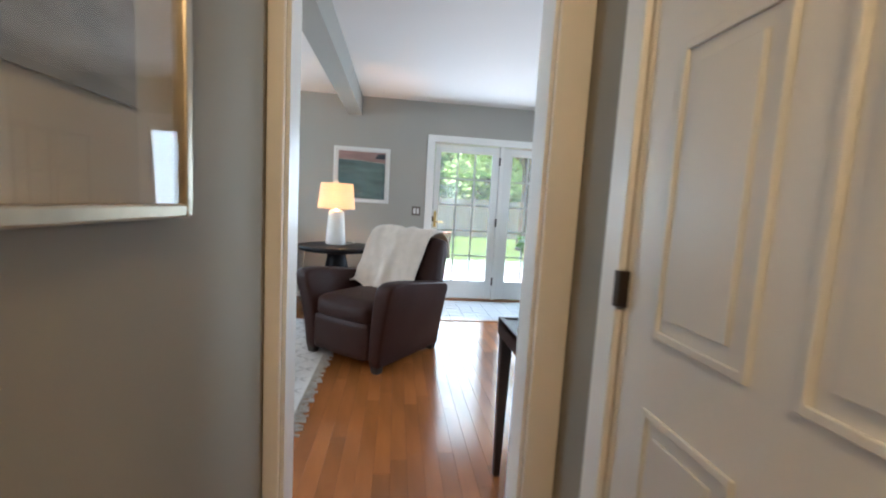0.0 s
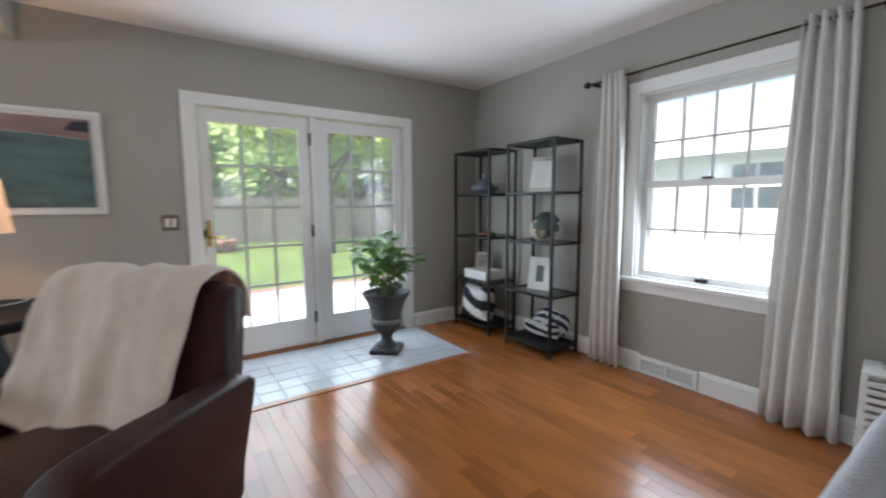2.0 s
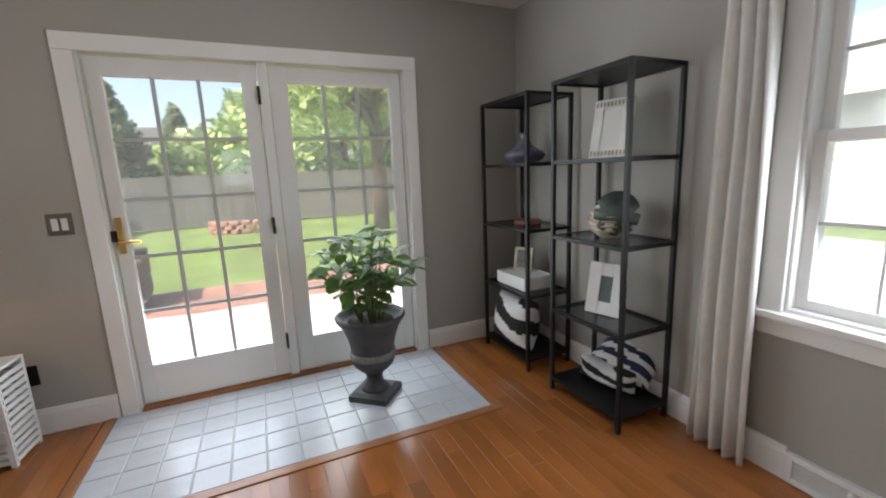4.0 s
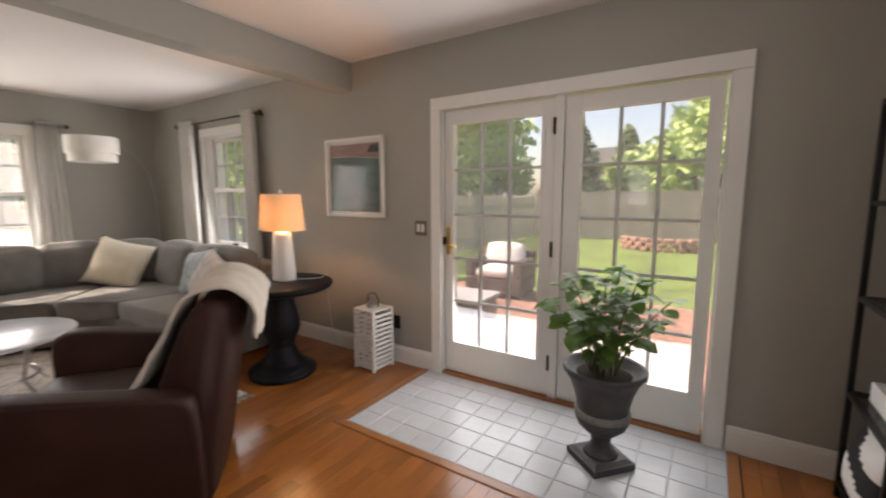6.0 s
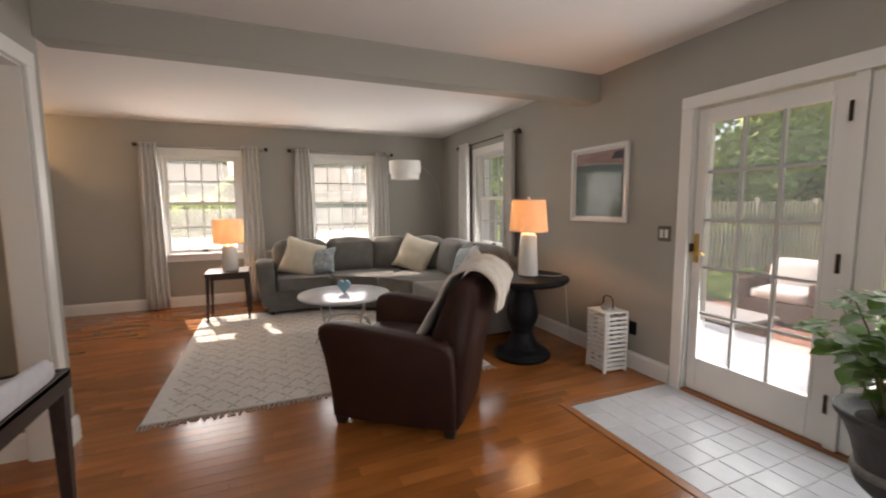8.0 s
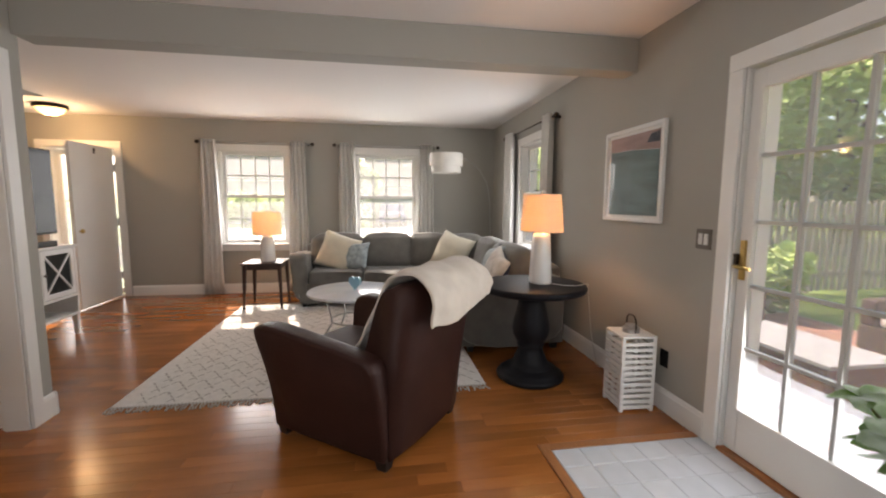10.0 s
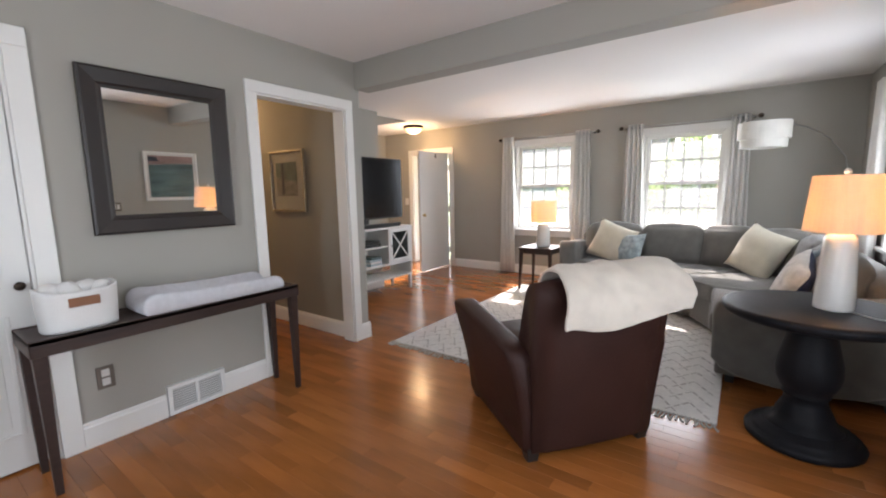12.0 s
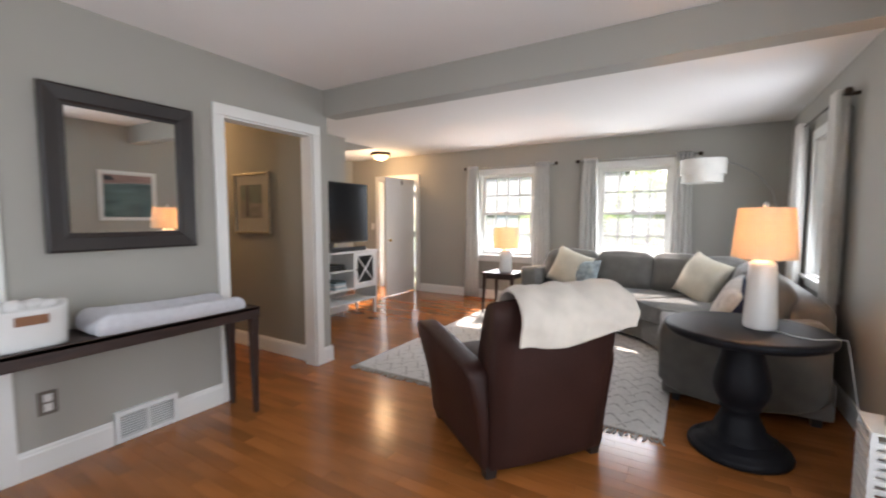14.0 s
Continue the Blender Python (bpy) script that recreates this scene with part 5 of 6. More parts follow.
def shelf_unit(y0, y1):
    sh = empty("shelf_unit", pose(0, 0, 0), label="tall black metal shelf unit with smoked glass shelves", category="shelf", group="black shelf units")
    b = 0.022
    for x in (SX0, SX1 - b):
        for y in (y0, y1 - b):
            part("post", boxes((x, x + b, y, y + b, 0.0, 1.742)), M["metal"], sh, bevel=0.002)
    for k, z in enumerate((0.085, 0.505, 0.93, 1.335, 1.742)):
        rail = boxes((SX0 + b, SX1 - b, y0 + 0.001, y0 + b - 0.001, z - 0.02, z), (SX0 + b, SX1 - b, y1 - b + 0.001, y1 - 0.001, z - 0.02, z), (SX0 + 0.001, SX0 + b - 0.001, y0 + b, y1 - b, z - 0.02, z), (SX1 - b + 0.001, SX1 - 0.001, y0 + b, y1 - b, z - 0.02, z))
        part("rail", rail, M["metal"], sh)
        solid = k in (0, 4)
        g = part("shelf", boxes((SX0 + b, SX1 - b, y0 + b, y1 - b, z - 0.012, z - 0.002)), M["metal"] if solid else M["shelfglass"], sh, "black metal shelf" if solid else "smoked glass shelf")
        if not solid:
            g.visible_shadow = False
    return sh


shelf_unit(4.695, 5.235)
shelf_unit(3.955, 4.475)


def standing_frame(name, x, y, z, w, h, fw, rz, tilt, frame_mat, label, inner=None, depth=0.018):
    """A photo frame that leans back; faces local -y."""
    fr = empty(name, pose(x, y, z, -tilt, 0, rz), label=label, category="photo frame")
    part("frame", boxes((-w / 2, -w / 2 + fw, 0, depth, 0, h), (w / 2 - fw, w / 2, 0, depth, 0, h), (-w / 2 + fw, w / 2 - fw, 0, depth, 0, fw), (-w / 2 + fw, w / 2 - fw, 0, depth, h - fw, h)), frame_mat, fr, bevel=0.003)
    part("photo", boxes((-w / 2 + fw, w / 2 - fw, 0.006, 0.01, fw, h - fw)), inner or M["matboard"], fr)
    bm = bmesh.new()
    a = radians(tilt)
    box(bm, -0.02, 0.02, depth, depth + 0.003, 0.0, h * 0.7, pose(0, 0, 0, 0))
    for v in bm.verts:
        if v.co.z < 0.1:
            v.co.y += h * 0.7 * math.tan(a) * 1.6
            v.co.z += v.co.y * math.tan(a)
    part("strut", bm, M["pewter"], fr)
    return fr


fr = standing_frame("photo_frame", 3.03, 4.24, 1.337, 0.21, 0.30, 0.052, -76, 12, M["offwhite"], "carved whitewashed photo frame with a black-and-white photo")
for k in range(10):
    t = -0.09 + 0.18 * k / 9
    for z in (0.012, 0.262):
        part("carving", boxes((t - 0.005, t + 0.005, -0.003, 0.001, z, z + 0.024)), M["silverframe"], fr)
standing_frame("photo_frame", 3.02, 4.23, 0.507, 0.21, 0.28, 0.07, -74, 12, M["white"], "wide white photo frame leaning on the glass shelf", M["art_green"])
standing_frame("photo_frame", 3.06, 5.03, 0.585, 0.14, 0.17, 0.022, -60, 14, M["silverframe"], "small silver photo frame standing in a white tray", M["art_grey"])
clo = empty("glass_cloche", pose(3.06, 4.96, 0.931), label="clear glass dome on a tan wooden base", category="ornament")
part("base", lathe([(0.085, 0.0), (0.09, 0.008), (0.09, 0.022), (0.08, 0.028), (0.02, 0.028)], 32), M["tan"], clo, "tan turned wooden base", smooth=True)
g = part("dome", lathe([(0.07, 0.028), (0.07, 0.13), (0.06, 0.165), (0.035, 0.188), (0.008, 0.195), (0.012, 0.205), (0.004, 0.214)], 32), M["glass"], clo, smooth=True)
g.visible_shadow = False

tr = empty("white_tray", pose(3.04, 4.97, 0.506), label="white rectangular wooden tray box on the glass shelf", category="tray")
part("bottom", boxes((-0.12, 0.12, -0.17, 0.17, 0.0, 0.02)), M["white"], tr, bevel=0.003)
for span in ((-0.12, -0.108, -0.17, 0.17, 0.02, 0.085), (0.108, 0.12, -0.17, 0.17, 0.02, 0.085), (-0.108, 0.108, -0.17, -0.158, 0.02, 0.085), (-0.108, 0.108, 0.158, 0.17, 0.02, 0.085)):
    part("side", boxes(span), M["white"], tr, bevel=0.003)
part("inner_shelf", boxes((-0.108, 0.108, -0.158, 0.158, 0.06, 0.078)), M["white"], tr)

dish = empty("lidded_dish", pose(3.04, 4.96, 1.337), label="slate purple tagine-shaped lidded clay dish", category="dish")
part("bowl", lathe([(0.075, 0.0), (0.11, 0.02), (0.135, 0.045), (0.14, 0.055)], 36), M["purple"], dish, smooth=True)
part("lid", lathe([(0.128, 0.055), (0.13, 0.065), (0.095, 0.085), (0.055, 0.115), (0.03, 0.15), (0.028, 0.16), (0.035, 0.175), (0.032, 0.19), (0.01, 0.197)], 36), M["purple"], dish, "conical lid with a knob", smooth=True)

vase = empty("leaf_vase", pose(3.05, 4.22, 0.932), label="round ribbed cream vase with a large monstera leaf", category="vase")
part("vase_body", lathe([(0.05, 0.0), (0.085, 0.03), (0.105, 0.08), (0.10, 0.13), (0.07, 0.165), (0.05, 0.175), (0.052, 0.185)], 36), M["cream"], vase, smooth=True)
for z, r in ((0.04, 0.092), (0.065, 0.102), (0.09, 0.107), (0.115, 0.105), (0.14, 0.095)):
    bm = tube(bmesh.new(), [(r * math.cos(q * math.pi / 16), r * math.sin(q * math.pi / 16), z) for q in range(33)], 0.006, 6)
    part("rib", bm, M["silverframe"], vase, smooth=True)
bm = bmesh.new()
n = 40
rim = []
for i in range(n):
    a = 2 * math.pi * i / n
    notch = 0.74 if (i % 5 == 2 and 4 < i < 36) else 1.0
    r = 0.112 * notch * (1 + 0.15 * math.cos(a))
    rim.append(bm.verts.new((r * math.sin(a) * 0.95, 0.02 * math.cos(2 * a), 0.16 + r * math.cos(a))))
cen = bm.verts.new((0, -0.015, 0.15))
for i in range(n):
    bm.faces.new((cen, rim[i], rim[(i + 1) % n]))
bm.transform(pose(-0.085, -0.068, -0.04, -6, 12, -52))
lf = part("monstera_leaf", bm, M["monstera"], vase, "dark green split monstera leaf", smooth=True)
mod = lf.modifiers.new("thick", "SOLIDIFY")
mod.thickness = 0.002


def striped_cushion(m, w, h, t, base, stripe, n, label, name):
    """A cushion whose stripes are bands of its own cover."""
    top = empty(name, m, label=label, category="cushion")
    bm = pillow(w, h, t, n=24, seed=9)
    other = bmesh.new()
    for f in bm.faces[:]:
        c = f.calc_center_median()
        band = int((c.z / h) * n * 2 + 0.6 * math.sin(c.x * 9)) % 2
        if band:
            other.faces.new([other.verts.new(v.co) for v in f.verts])
            bm.faces.remove(f)
    bmesh.ops.remove_doubles(other, verts=other.verts[:], dist=1e-5)
    part("cover", bm, base, top, smooth=True)
    part("stripes", other, stripe, top, smooth=True)
    return top


striped_cushion(pose(3.10, 4.22, 0.13, -62, 0, -80), 0.40, 0.40, 0.16, M["navy"], M["whitefab"], 5, "navy and white striped cushion on the lowest shelf", "striped_cushion")
striped_cushion(pose(3.08, 4.24, 0.085, -4, 0, -80), 0.36, 0.12, 0.16, M["zebra"], M["whitefab"], 2, "folded black and white throw under the cushion", "folded_throw")
striped_cushion(pose(2.93, 4.965, 0.085, -10, 0, -90), 0.44, 0.36, 0.24, M["zebra"], M["whitefab"], 2, "round black and white zebra print floor cushion", "zebra_cushion")

# ---- media corner ----
ts = empty("media_console", pose(0, 0, 0), label="white media console with x-fretted glass doors and open shelves", category="cabinet")
TX_L, TX_R, TYF, TYB = -0.55, -2.08, 0.655, 0.255
part("top", boxes((TX_R, TX_L, TYB, TYF + 0.012, 0.865, 0.89)), M["white"], ts, bevel=0.004)
part("carcass", boxes((TX_R + 0.01, TX_R + 0.035, TYB, TYF, 0.22, 0.865), (TX_L - 0.035, TX_L - 0.01, TYB, TYF, 0.22, 0.865), (-1.63, -1.605, TYB, TYF, 0.40, 0.865), (-1.02, -0.995, TYB, TYF, 0.40, 0.865), (TX_R + 0.035, TX_L - 0.035, TYB, TYB + 0.012, 0.40, 0.865), (TX_R + 0.035, TX_L - 0.035, TYB + 0.012, TYF, 0.385, 0.41)), M["white"], ts)
part("shelf", boxes((-1.605, -1.02, TYB + 0.012, TYF - 0.01, 0.63, 0.648)), M["white"], ts)
part("low_shelf", boxes((TX_R + 0.012, TX_L - 0.012, TYB, TYF, 0.20, 0.225)), M["white"], ts, bevel=0.003)
for x in (TX_R + 0.035, TX_L - 0.035):
    for y in (TYB + 0.03, TYF - 0.03):
        part("leg", leg_box(bmesh.new(), x, y, 0, 0.20, 0.045, 0.03), M["white"], ts)
for a, b in ((-2.04, -1.635), (-0.99, -0.59)):
    dr = part("cabinet_door", boxes((a, a + 0.045, TYF - 0.018, TYF, 0.415, 0.86), (b - 0.045, b, TYF - 0.018, TYF, 0.415, 0.86), (a + 0.045, b - 0.045, TYF - 0.018, TYF, 0.415, 0.46), (a + 0.045, b - 0.045, TYF - 0.018, TYF, 0.815, 0.86)), M["white"], ts, bevel=0.002)
    bm = bmesh.new()
    for s in (-1, 1):
        tube(bm, [((a + b) / 2 - s * (b - a - 0.09) / 2, TYF - 0.009, 0.46), ((a + b) / 2 + s * (b - a - 0.09) / 2, TYF - 0.009, 0.815)], 0.011, 4)
    part("fretwork", bm, M["white"], dr)
    g = part("pane", boxes((a + 0.045, b - 0.045, TYF - 0.016, TYF - 0.013, 0.46, 0.815)), M["shelfglass"], dr)
    g.visible_shadow = False
    part("knob", lathe([(0.006, 0), (0.012, 0.012), (0.012, 0.02), (0.004, 0.024)], 12, pose(b - 0.022 if a < -1.5 else a + 0.022, TYF, 0.64, -90)), M["bronze"], dr)
for k, (w, c) in enumerate(((0.20, "book"), (0.19, "whitefab"), (0.21, "book"), (0.18, "art_sea"))):
    ob = part("book", boxes((-1.50, -1.50 + w, 0.36, 0.62, 0.4105 + k * 0.026, 0.4345 + k * 0.026)), M[c], bevel=0.002)
    tagged(ob, "pale hardback book in a stack on the media console", "book", group="books on the console")
for k in range(2):
    bxk = empty("media_box", pose(0, 0, 0), label="small black media player on the console shelf", category="electronics")
    part("case", boxes((-1.52 + 0.02 * k, -1.25 + 0.02 * k, 0.36, 0.6, 0.6485 + k * 0.036, 0.683 + k * 0.036)), M["metal"], bxk, bevel=0.003)
tv = empty("television", pose(0, 0, 0), label="large black flat television on the media console", category="television")
part("casing", boxes((-1.985, -0.70, 0.535, 0.575, 1.0, 1.778)), M["metal"], tv, bevel=0.004)
part("screen", boxes((-1.97, -0.715, 0.574, 0.579, 1.022, 1.763)), M["screen"], tv)
part("stand", boxes((-1.55, -1.12, 0.42, 0.582, 0.89, 0.902), (-1.37, -1.30, 0.52, 0.55, 0.902, 1.0)), M["metal"], tv)
sb = empty("soundbar", pose(0, 0, 0), label="black soundbar lying below the television", category="speaker")
part("body", boxes((-1.86, -0.85, 0.588, 0.653, 0.892, 0.945)), M["metal"], sb, bevel=0.01)

cl = empty("ceiling_light", pose(-3.24, -0.22, H), label="lit flush ceiling light with an amber glass bowl", category="lamp", group="ceiling lights")
part("ceiling_plate", lathe([(0.148, -0.045), (0.163, -0.042), (0.168, -0.025), (0.16, -0.002)], 32), M["bronze"], cl, "dark bronze rim")
part("bowl", lathe([(0.012, -0.125), (0.06, -0.118), (0.11, -0.09), (0.145, -0.045), (0.15, -0.03)], 32), M["alabaster"], cl, "glowing amber glass bowl", smooth=True)
part("finial", lathe([(0.004, -0.15), (0.01, -0.14), (0.014, -0.125)], 12), M["bronze"], cl)
copy_thing(cl, pose(0.32, -0.45, H))


def bulb_light(x, y, z, watts, size=0.08):
    d = bpy.data.lights.new("ceiling_bulb", "POINT")
    d.energy, d.color, d.shadow_soft_size = watts, (1.0, 0.66, 0.33), size
    o = new("ceiling_bulb", d)
    o.location = (x, y, z)


bulb_light(-3.24, -0.22, H - 0.2, 7.0)
bulb_light(0.32, -0.45, H - 0.2, 9.5)


# ---- outdoors ----
GZ = -0.22
tagged(part("ground", boxes((-600, 600, -600, 600, GZ - 0.3, GZ)), M["lawn"]), "mown green lawn reaching the horizon", "ground", **structure)
tagged(part("foundation", boxes((W - 0.19, E + 0.19, -1.59, N + 0.19, GZ, -0.14)), M["concrete"]), "concrete foundation under the house", "foundation", **structure)
pav = tagged(part("pavement", boxes((-2.4, 4.2, N + 0.2, 9.2, GZ, GZ + 0.05)), M["concrete"]), "sunlit red brick paver patio", "pavement", **structure)
bm = bmesh.new()
bw, bl = 0.105, 0.21
j = 0
y = N + 0.21
while y < 9.18 - bw:
    x = -2.39 + (bl / 2 if j % 2 else 0)
    while x < 4.19 - bl:
        z = GZ + 0.058
        a = [bm.verts.new((x + dx, y + dy, z)) for dx, dy in ((0.003, 0.003), (bl - 0.003, 0.003), (bl - 0.003, bw - 0.003), (0.003, bw - 0.003))]
        bm.faces.new(a)
        b = [bm.verts.new((v.co.x, v.co.y, GZ + 0.045)) for v in a]
        for i in range(4):
            k = (i + 1) % 4
            bm.faces.new((b[i], b[k], a[k], a[i]))
        x += bl
    y += bw
    j += 1
tagged(part("pavers", bm, M["brickpave"], pav), kind="stuff")
tagged(part("doorstep", boxes((0.5, 2.5, N + 0.2, N + 0.55, GZ, -0.07)), M["concrete"]), "pale concrete step outside the patio door", "step", **structure)
tagged(part("road", boxes((-13.4, -8.2, -80, 80, GZ, GZ + 0.015)), M["asphalt"]), "grey asphalt street in front of the house", "road", **structure)
tagged(part("driveway", boxes((-29.0, -13.4, 3.4, 8.2, GZ, GZ + 0.02)), M["concrete"]), "pale concrete driveway across the street", "driveway", **structure)
tagged(part("side_drive", boxes((7.4, 11.2, -30, 14, GZ, GZ + 0.02)), M["concrete"]), "pale concrete drive between the houses", "driveway", **structure)


def leaf_cloud(centres, n, size, rnd, flat=1.0):
    """Many small leaf clumps round the given (centre, radius) balls."""
    verts, faces = [], []
    for k in range(n):
        c, r = centres[rnd.randrange(len(centres))]
        d = Vector((rnd.gauss(0, 1), rnd.gauss(0, 1), rnd.gauss(0, 1))).normalized()
        p = Vector(c) + d * r * (rnd.random() ** 0.35) * Vector((1, 1, 1)).x
        s = size * rnd.uniform(0.5, 1.3)
        e = Euler((rnd.uniform(-1.1, 1.1) * flat, rnd.uniform(-1.1, 1.1) * flat, rnd.uniform(0, 6.28))).to_matrix()
        i0 = len(verts)
        for q in ((-0.5, -0.1, 0), (0.0, -0.55, -0.08), (0.5, 0.0, 0.02), (0.1, 0.6, -0.1), (-0.35, 0.35, 0.03)):
            verts.append(p + e @ (Vector(q) * s))
        faces.append(tuple(range(i0, i0 + 5)))
    me = bpy.data.meshes.new("crown")
    me.from_pydata([tuple(v) for v in verts], [], faces)
    return me


def tree(x, y, h, spread, n, size, seed, label, leafmat="foliage", low=0.22):
    rnd = random.Random(seed)
    t = empty("tree", pose(x, y, GZ), label=label, category="tree", group="garden trees")
    bm = bmesh.new()
    tube(bm, [(0, 0, 0), (0.05, 0.02, h * 0.2), (-0.04, 0.06, h * 0.45), (0.03, 0, h * 0.75)], [h * 0.03, h * 0.024, h * 0.017, h * 0.006], 9)
    balls = [((0, 0, h * 0.78), spread * 0.5)]
    for k in range(11):
        a = k * 2.4 + rnd.uniform(-0.3, 0.3)
        z0 = h * rnd.uniform(low, 0.55)
        r = spread * rnd.uniform(0.55, 1.0)
        tip = Vector((math.cos(a) * r, math.sin(a) * r, z0 + h * rnd.uniform(0.08, 0.3)))
        tube(bm, [(0, 0, z0), tip * 0.5 + Vector((0, 0, z0 * 0.55)), tip], [h * 0.011, h * 0.007, h * 0.003], 6)
        balls.append((tip, spread * rnd.uniform(0.28, 0.5)))
        balls.append((tip * 0.6 + Vector((0, 0, h * 0.3)), spread * rnd.uniform(0.28, 0.42)))
    if low < 0.2:
        for k in range(12):
            a, r = k * 2.4, spread * rnd.uniform(0.2, 0.95)
            balls.append(((math.cos(a) * r, math.sin(a) * r, h * rnd.uniform(0.1, 0.32)), spread * rnd.uniform(0.25, 0.4)))
    part("trunk", bm, M["bark"], t, smooth=True)
    me = leaf_cloud(balls, n, size, rnd)
    me.materials.append(M[leafmat])
    ob = new("crown", me)
    ob.parent = t
    return t


def conifer(x, y, h, spread, n, seed):
    rnd = random.Random(seed)
    t = empty("conifer", pose(x, y, GZ), label="tall dark green spruce behind the garden fence", category="tree", group="garden trees")
    part("trunk", lathe([(0.22, 0), (0.12, h * 0.5), (0.02, h)], 9), M["bark"], t)
    balls = []
    for k in range(60):
        f = (k + 1) / 61
        a = k * 2.399
        r = spread * (1 - f) * rnd.uniform(0.5, 1.0)
        balls.append((Vector((math.cos(a) * r, math.sin(a) * r, h * (0.06 + 0.92 * f))), 0.25 + spread * 0.28 * (1 - f)))
    me = leaf_cloud(balls, n, 0.32, rnd)
    me.materials.append(M["conifer"])
    ob = new("crown", me)
    ob.parent = t
    return t


LT = "broad leafy green garden tree in full summer leaf"
tree(4.6, 14.2, 8.0, 3.0, 12000, 0.21, 1, LT)
tree(8.2, 15.0, 9.0, 3.4, 12000, 0.23, 2, LT)
tree(-11.5, 22.0, 12.0, 4.4, 9000, 0.32, 3, LT, low=0.08)
tree(-9.8, 26.0, 9.0, 3.2, 4400, 0.42, 4, LT, low=0.08)
tree(-15.0, 17.5, 11.0, 4.2, 9000, 0.32, 15, LT, low=0.08)
tree(5.2, 21.5, 6.5, 2.8, 9000, 0.25, 16, LT, low=0.06)
tree(8.8, 22.0, 7.0, 3.0, 5200, 0.38, 17, LT, low=0.06)
tree(12.4, 21.5, 7.0, 3.0, 5200, 0.38, 18, LT, low=0.06)
tree(16.2, 20.5, 8.0, 3.4, 5200, 0.40, 19, LT, low=0.06)
tree(1.6, 24.0, 6.0, 2.4, 4200, 0.36, 5, LT)
tree(-1.5, 31.0, 4.6, 2.4, 3500, 0.36, 6, LT, low=0.1)
tree(-11.5, 12.0, 9.0, 3.4, 12000, 0.25, 7, LT, low=0.1)
tree(-25.5, 17.5, 8.0, 3.2, 3000, 0.45, 9, LT)
tree(-27.0, 1.9, 5.2, 1.9, 3000, 0.34, 10, LT)
conifer(-4.9, 29.0, 6.6, 2.4, 4000, 12)
conifer(3.4, 35.0, 7.6, 2.8, 4000, 13)
conifer(-2.6, 33.0, 6.2, 2.4, 3000, 14)


def bush(x, y, r, seed, label="rounded green garden shrub"):
    rnd = random.Random(seed)
    b = empty("shrub", pose(x, y, GZ), label=label, category="shrub", group="shrubs")
    bm = bmesh.new()
    balls = []
    for k in range(9):
        a = k * 2.4
        tip = Vector((math.cos(a) * r * 0.55, math.sin(a) * r * 0.55, r * rnd.uniform(0.5, 1.1)))
        tube(bm, [(0, 0, 0), tip], [0.02, 0.006], 5)
        balls.append((tip, r * rnd.uniform(0.4, 0.55)))
    part("stems", bm, M["bark"], b)
    me = leaf_cloud(balls, int(1200 + 900 * r), 0.10 + 0.05 * r, rnd)
    me.materials.append(M["foliage"])
    ob = new("leaves", me)
    ob.parent = b


bush(-2.7, 8.9, 0.7, 21)
bush(-3.0, 6.9, 0.75, 22)
for k, (by, br) in enumerate(((-4.6, 1.5), (-2.6, 1.3), (-0.9, 1.6), (0.9, 1.4), (2.4, 1.1), (17.5, 1.3))):
    bush(-25.5 + 0.5 * (k % 2), by, br, 23 + k, "large leafy green shrub across the street")


# fences
def fence(m, length, h, pitch, board_w, gap_top, label, pickets, wood):
    f = empty("fence", m, label=label, category="fence")
    n = int(length / pitch)
    bm = bmesh.new()
    zs = 0.06
    if pickets:
        prof = [(-board_w / 2, zs), (board_w / 2, zs), (board_w / 2, h - 0.07), (0.0, h), (-board_w / 2, h - 0.07)]
    else:
        prof = [(-board_w / 2, zs), (board_w / 2, zs), (board_w / 2, h - 0.03), (board_w / 2 - 0.02, h), (-board_w / 2 + 0.02, h), (-board_w / 2, h - 0.03)]
    lo = [bm.verts.new((x, -0.01, z)) for x, z in prof]
    hi = [bm.verts.new((x, 0.01, z)) for x, z in prof]
    bm.faces.new(lo)
    bm.faces.new(hi[::-1])
    for i in range(len(prof)):
        k = (i + 1) % len(prof)
        bm.faces.new((lo[i], hi[i], hi[k], lo[k]))
    me = bpy.data.meshes.new("picket")
    bm.to_mesh(me)
    bm.free()
    me.materials.append(M[wood])
    for k in range(n):
        ob = new("picket" if pickets else "board", me)
        ob.parent = f
        ob.location = (k * pitch, 0, 0.012 * math.sin(k * 1.7))
    for z in (0.35, h - 0.35):
        part("rail", boxes((0, length, 0.011, 0.05, z - 0.045, z + 0.045)), M[wood], f)
    k = 0
    while k * 2.4 <= length:
        part("post", boxes((k * 2.4 - 0.05, k * 2.4 + 0.05, 0.05, 0.15, 0, h + 0.08)), M[wood], f)
        k += 1
    return f


fence(pose(-3.5, 6.2, GZ, 0, 0, 90), 12.4, 1.62, 0.15, 0.09, 0, "weathered wooden picket fence along the side of the garden", True, "fence")
fence(pose(-3.5, 18.7, GZ), 17.4, 1.75, 0.146, 0.143, 0, "weathered solid board fence across the end of the garden", False, "fencegrey")

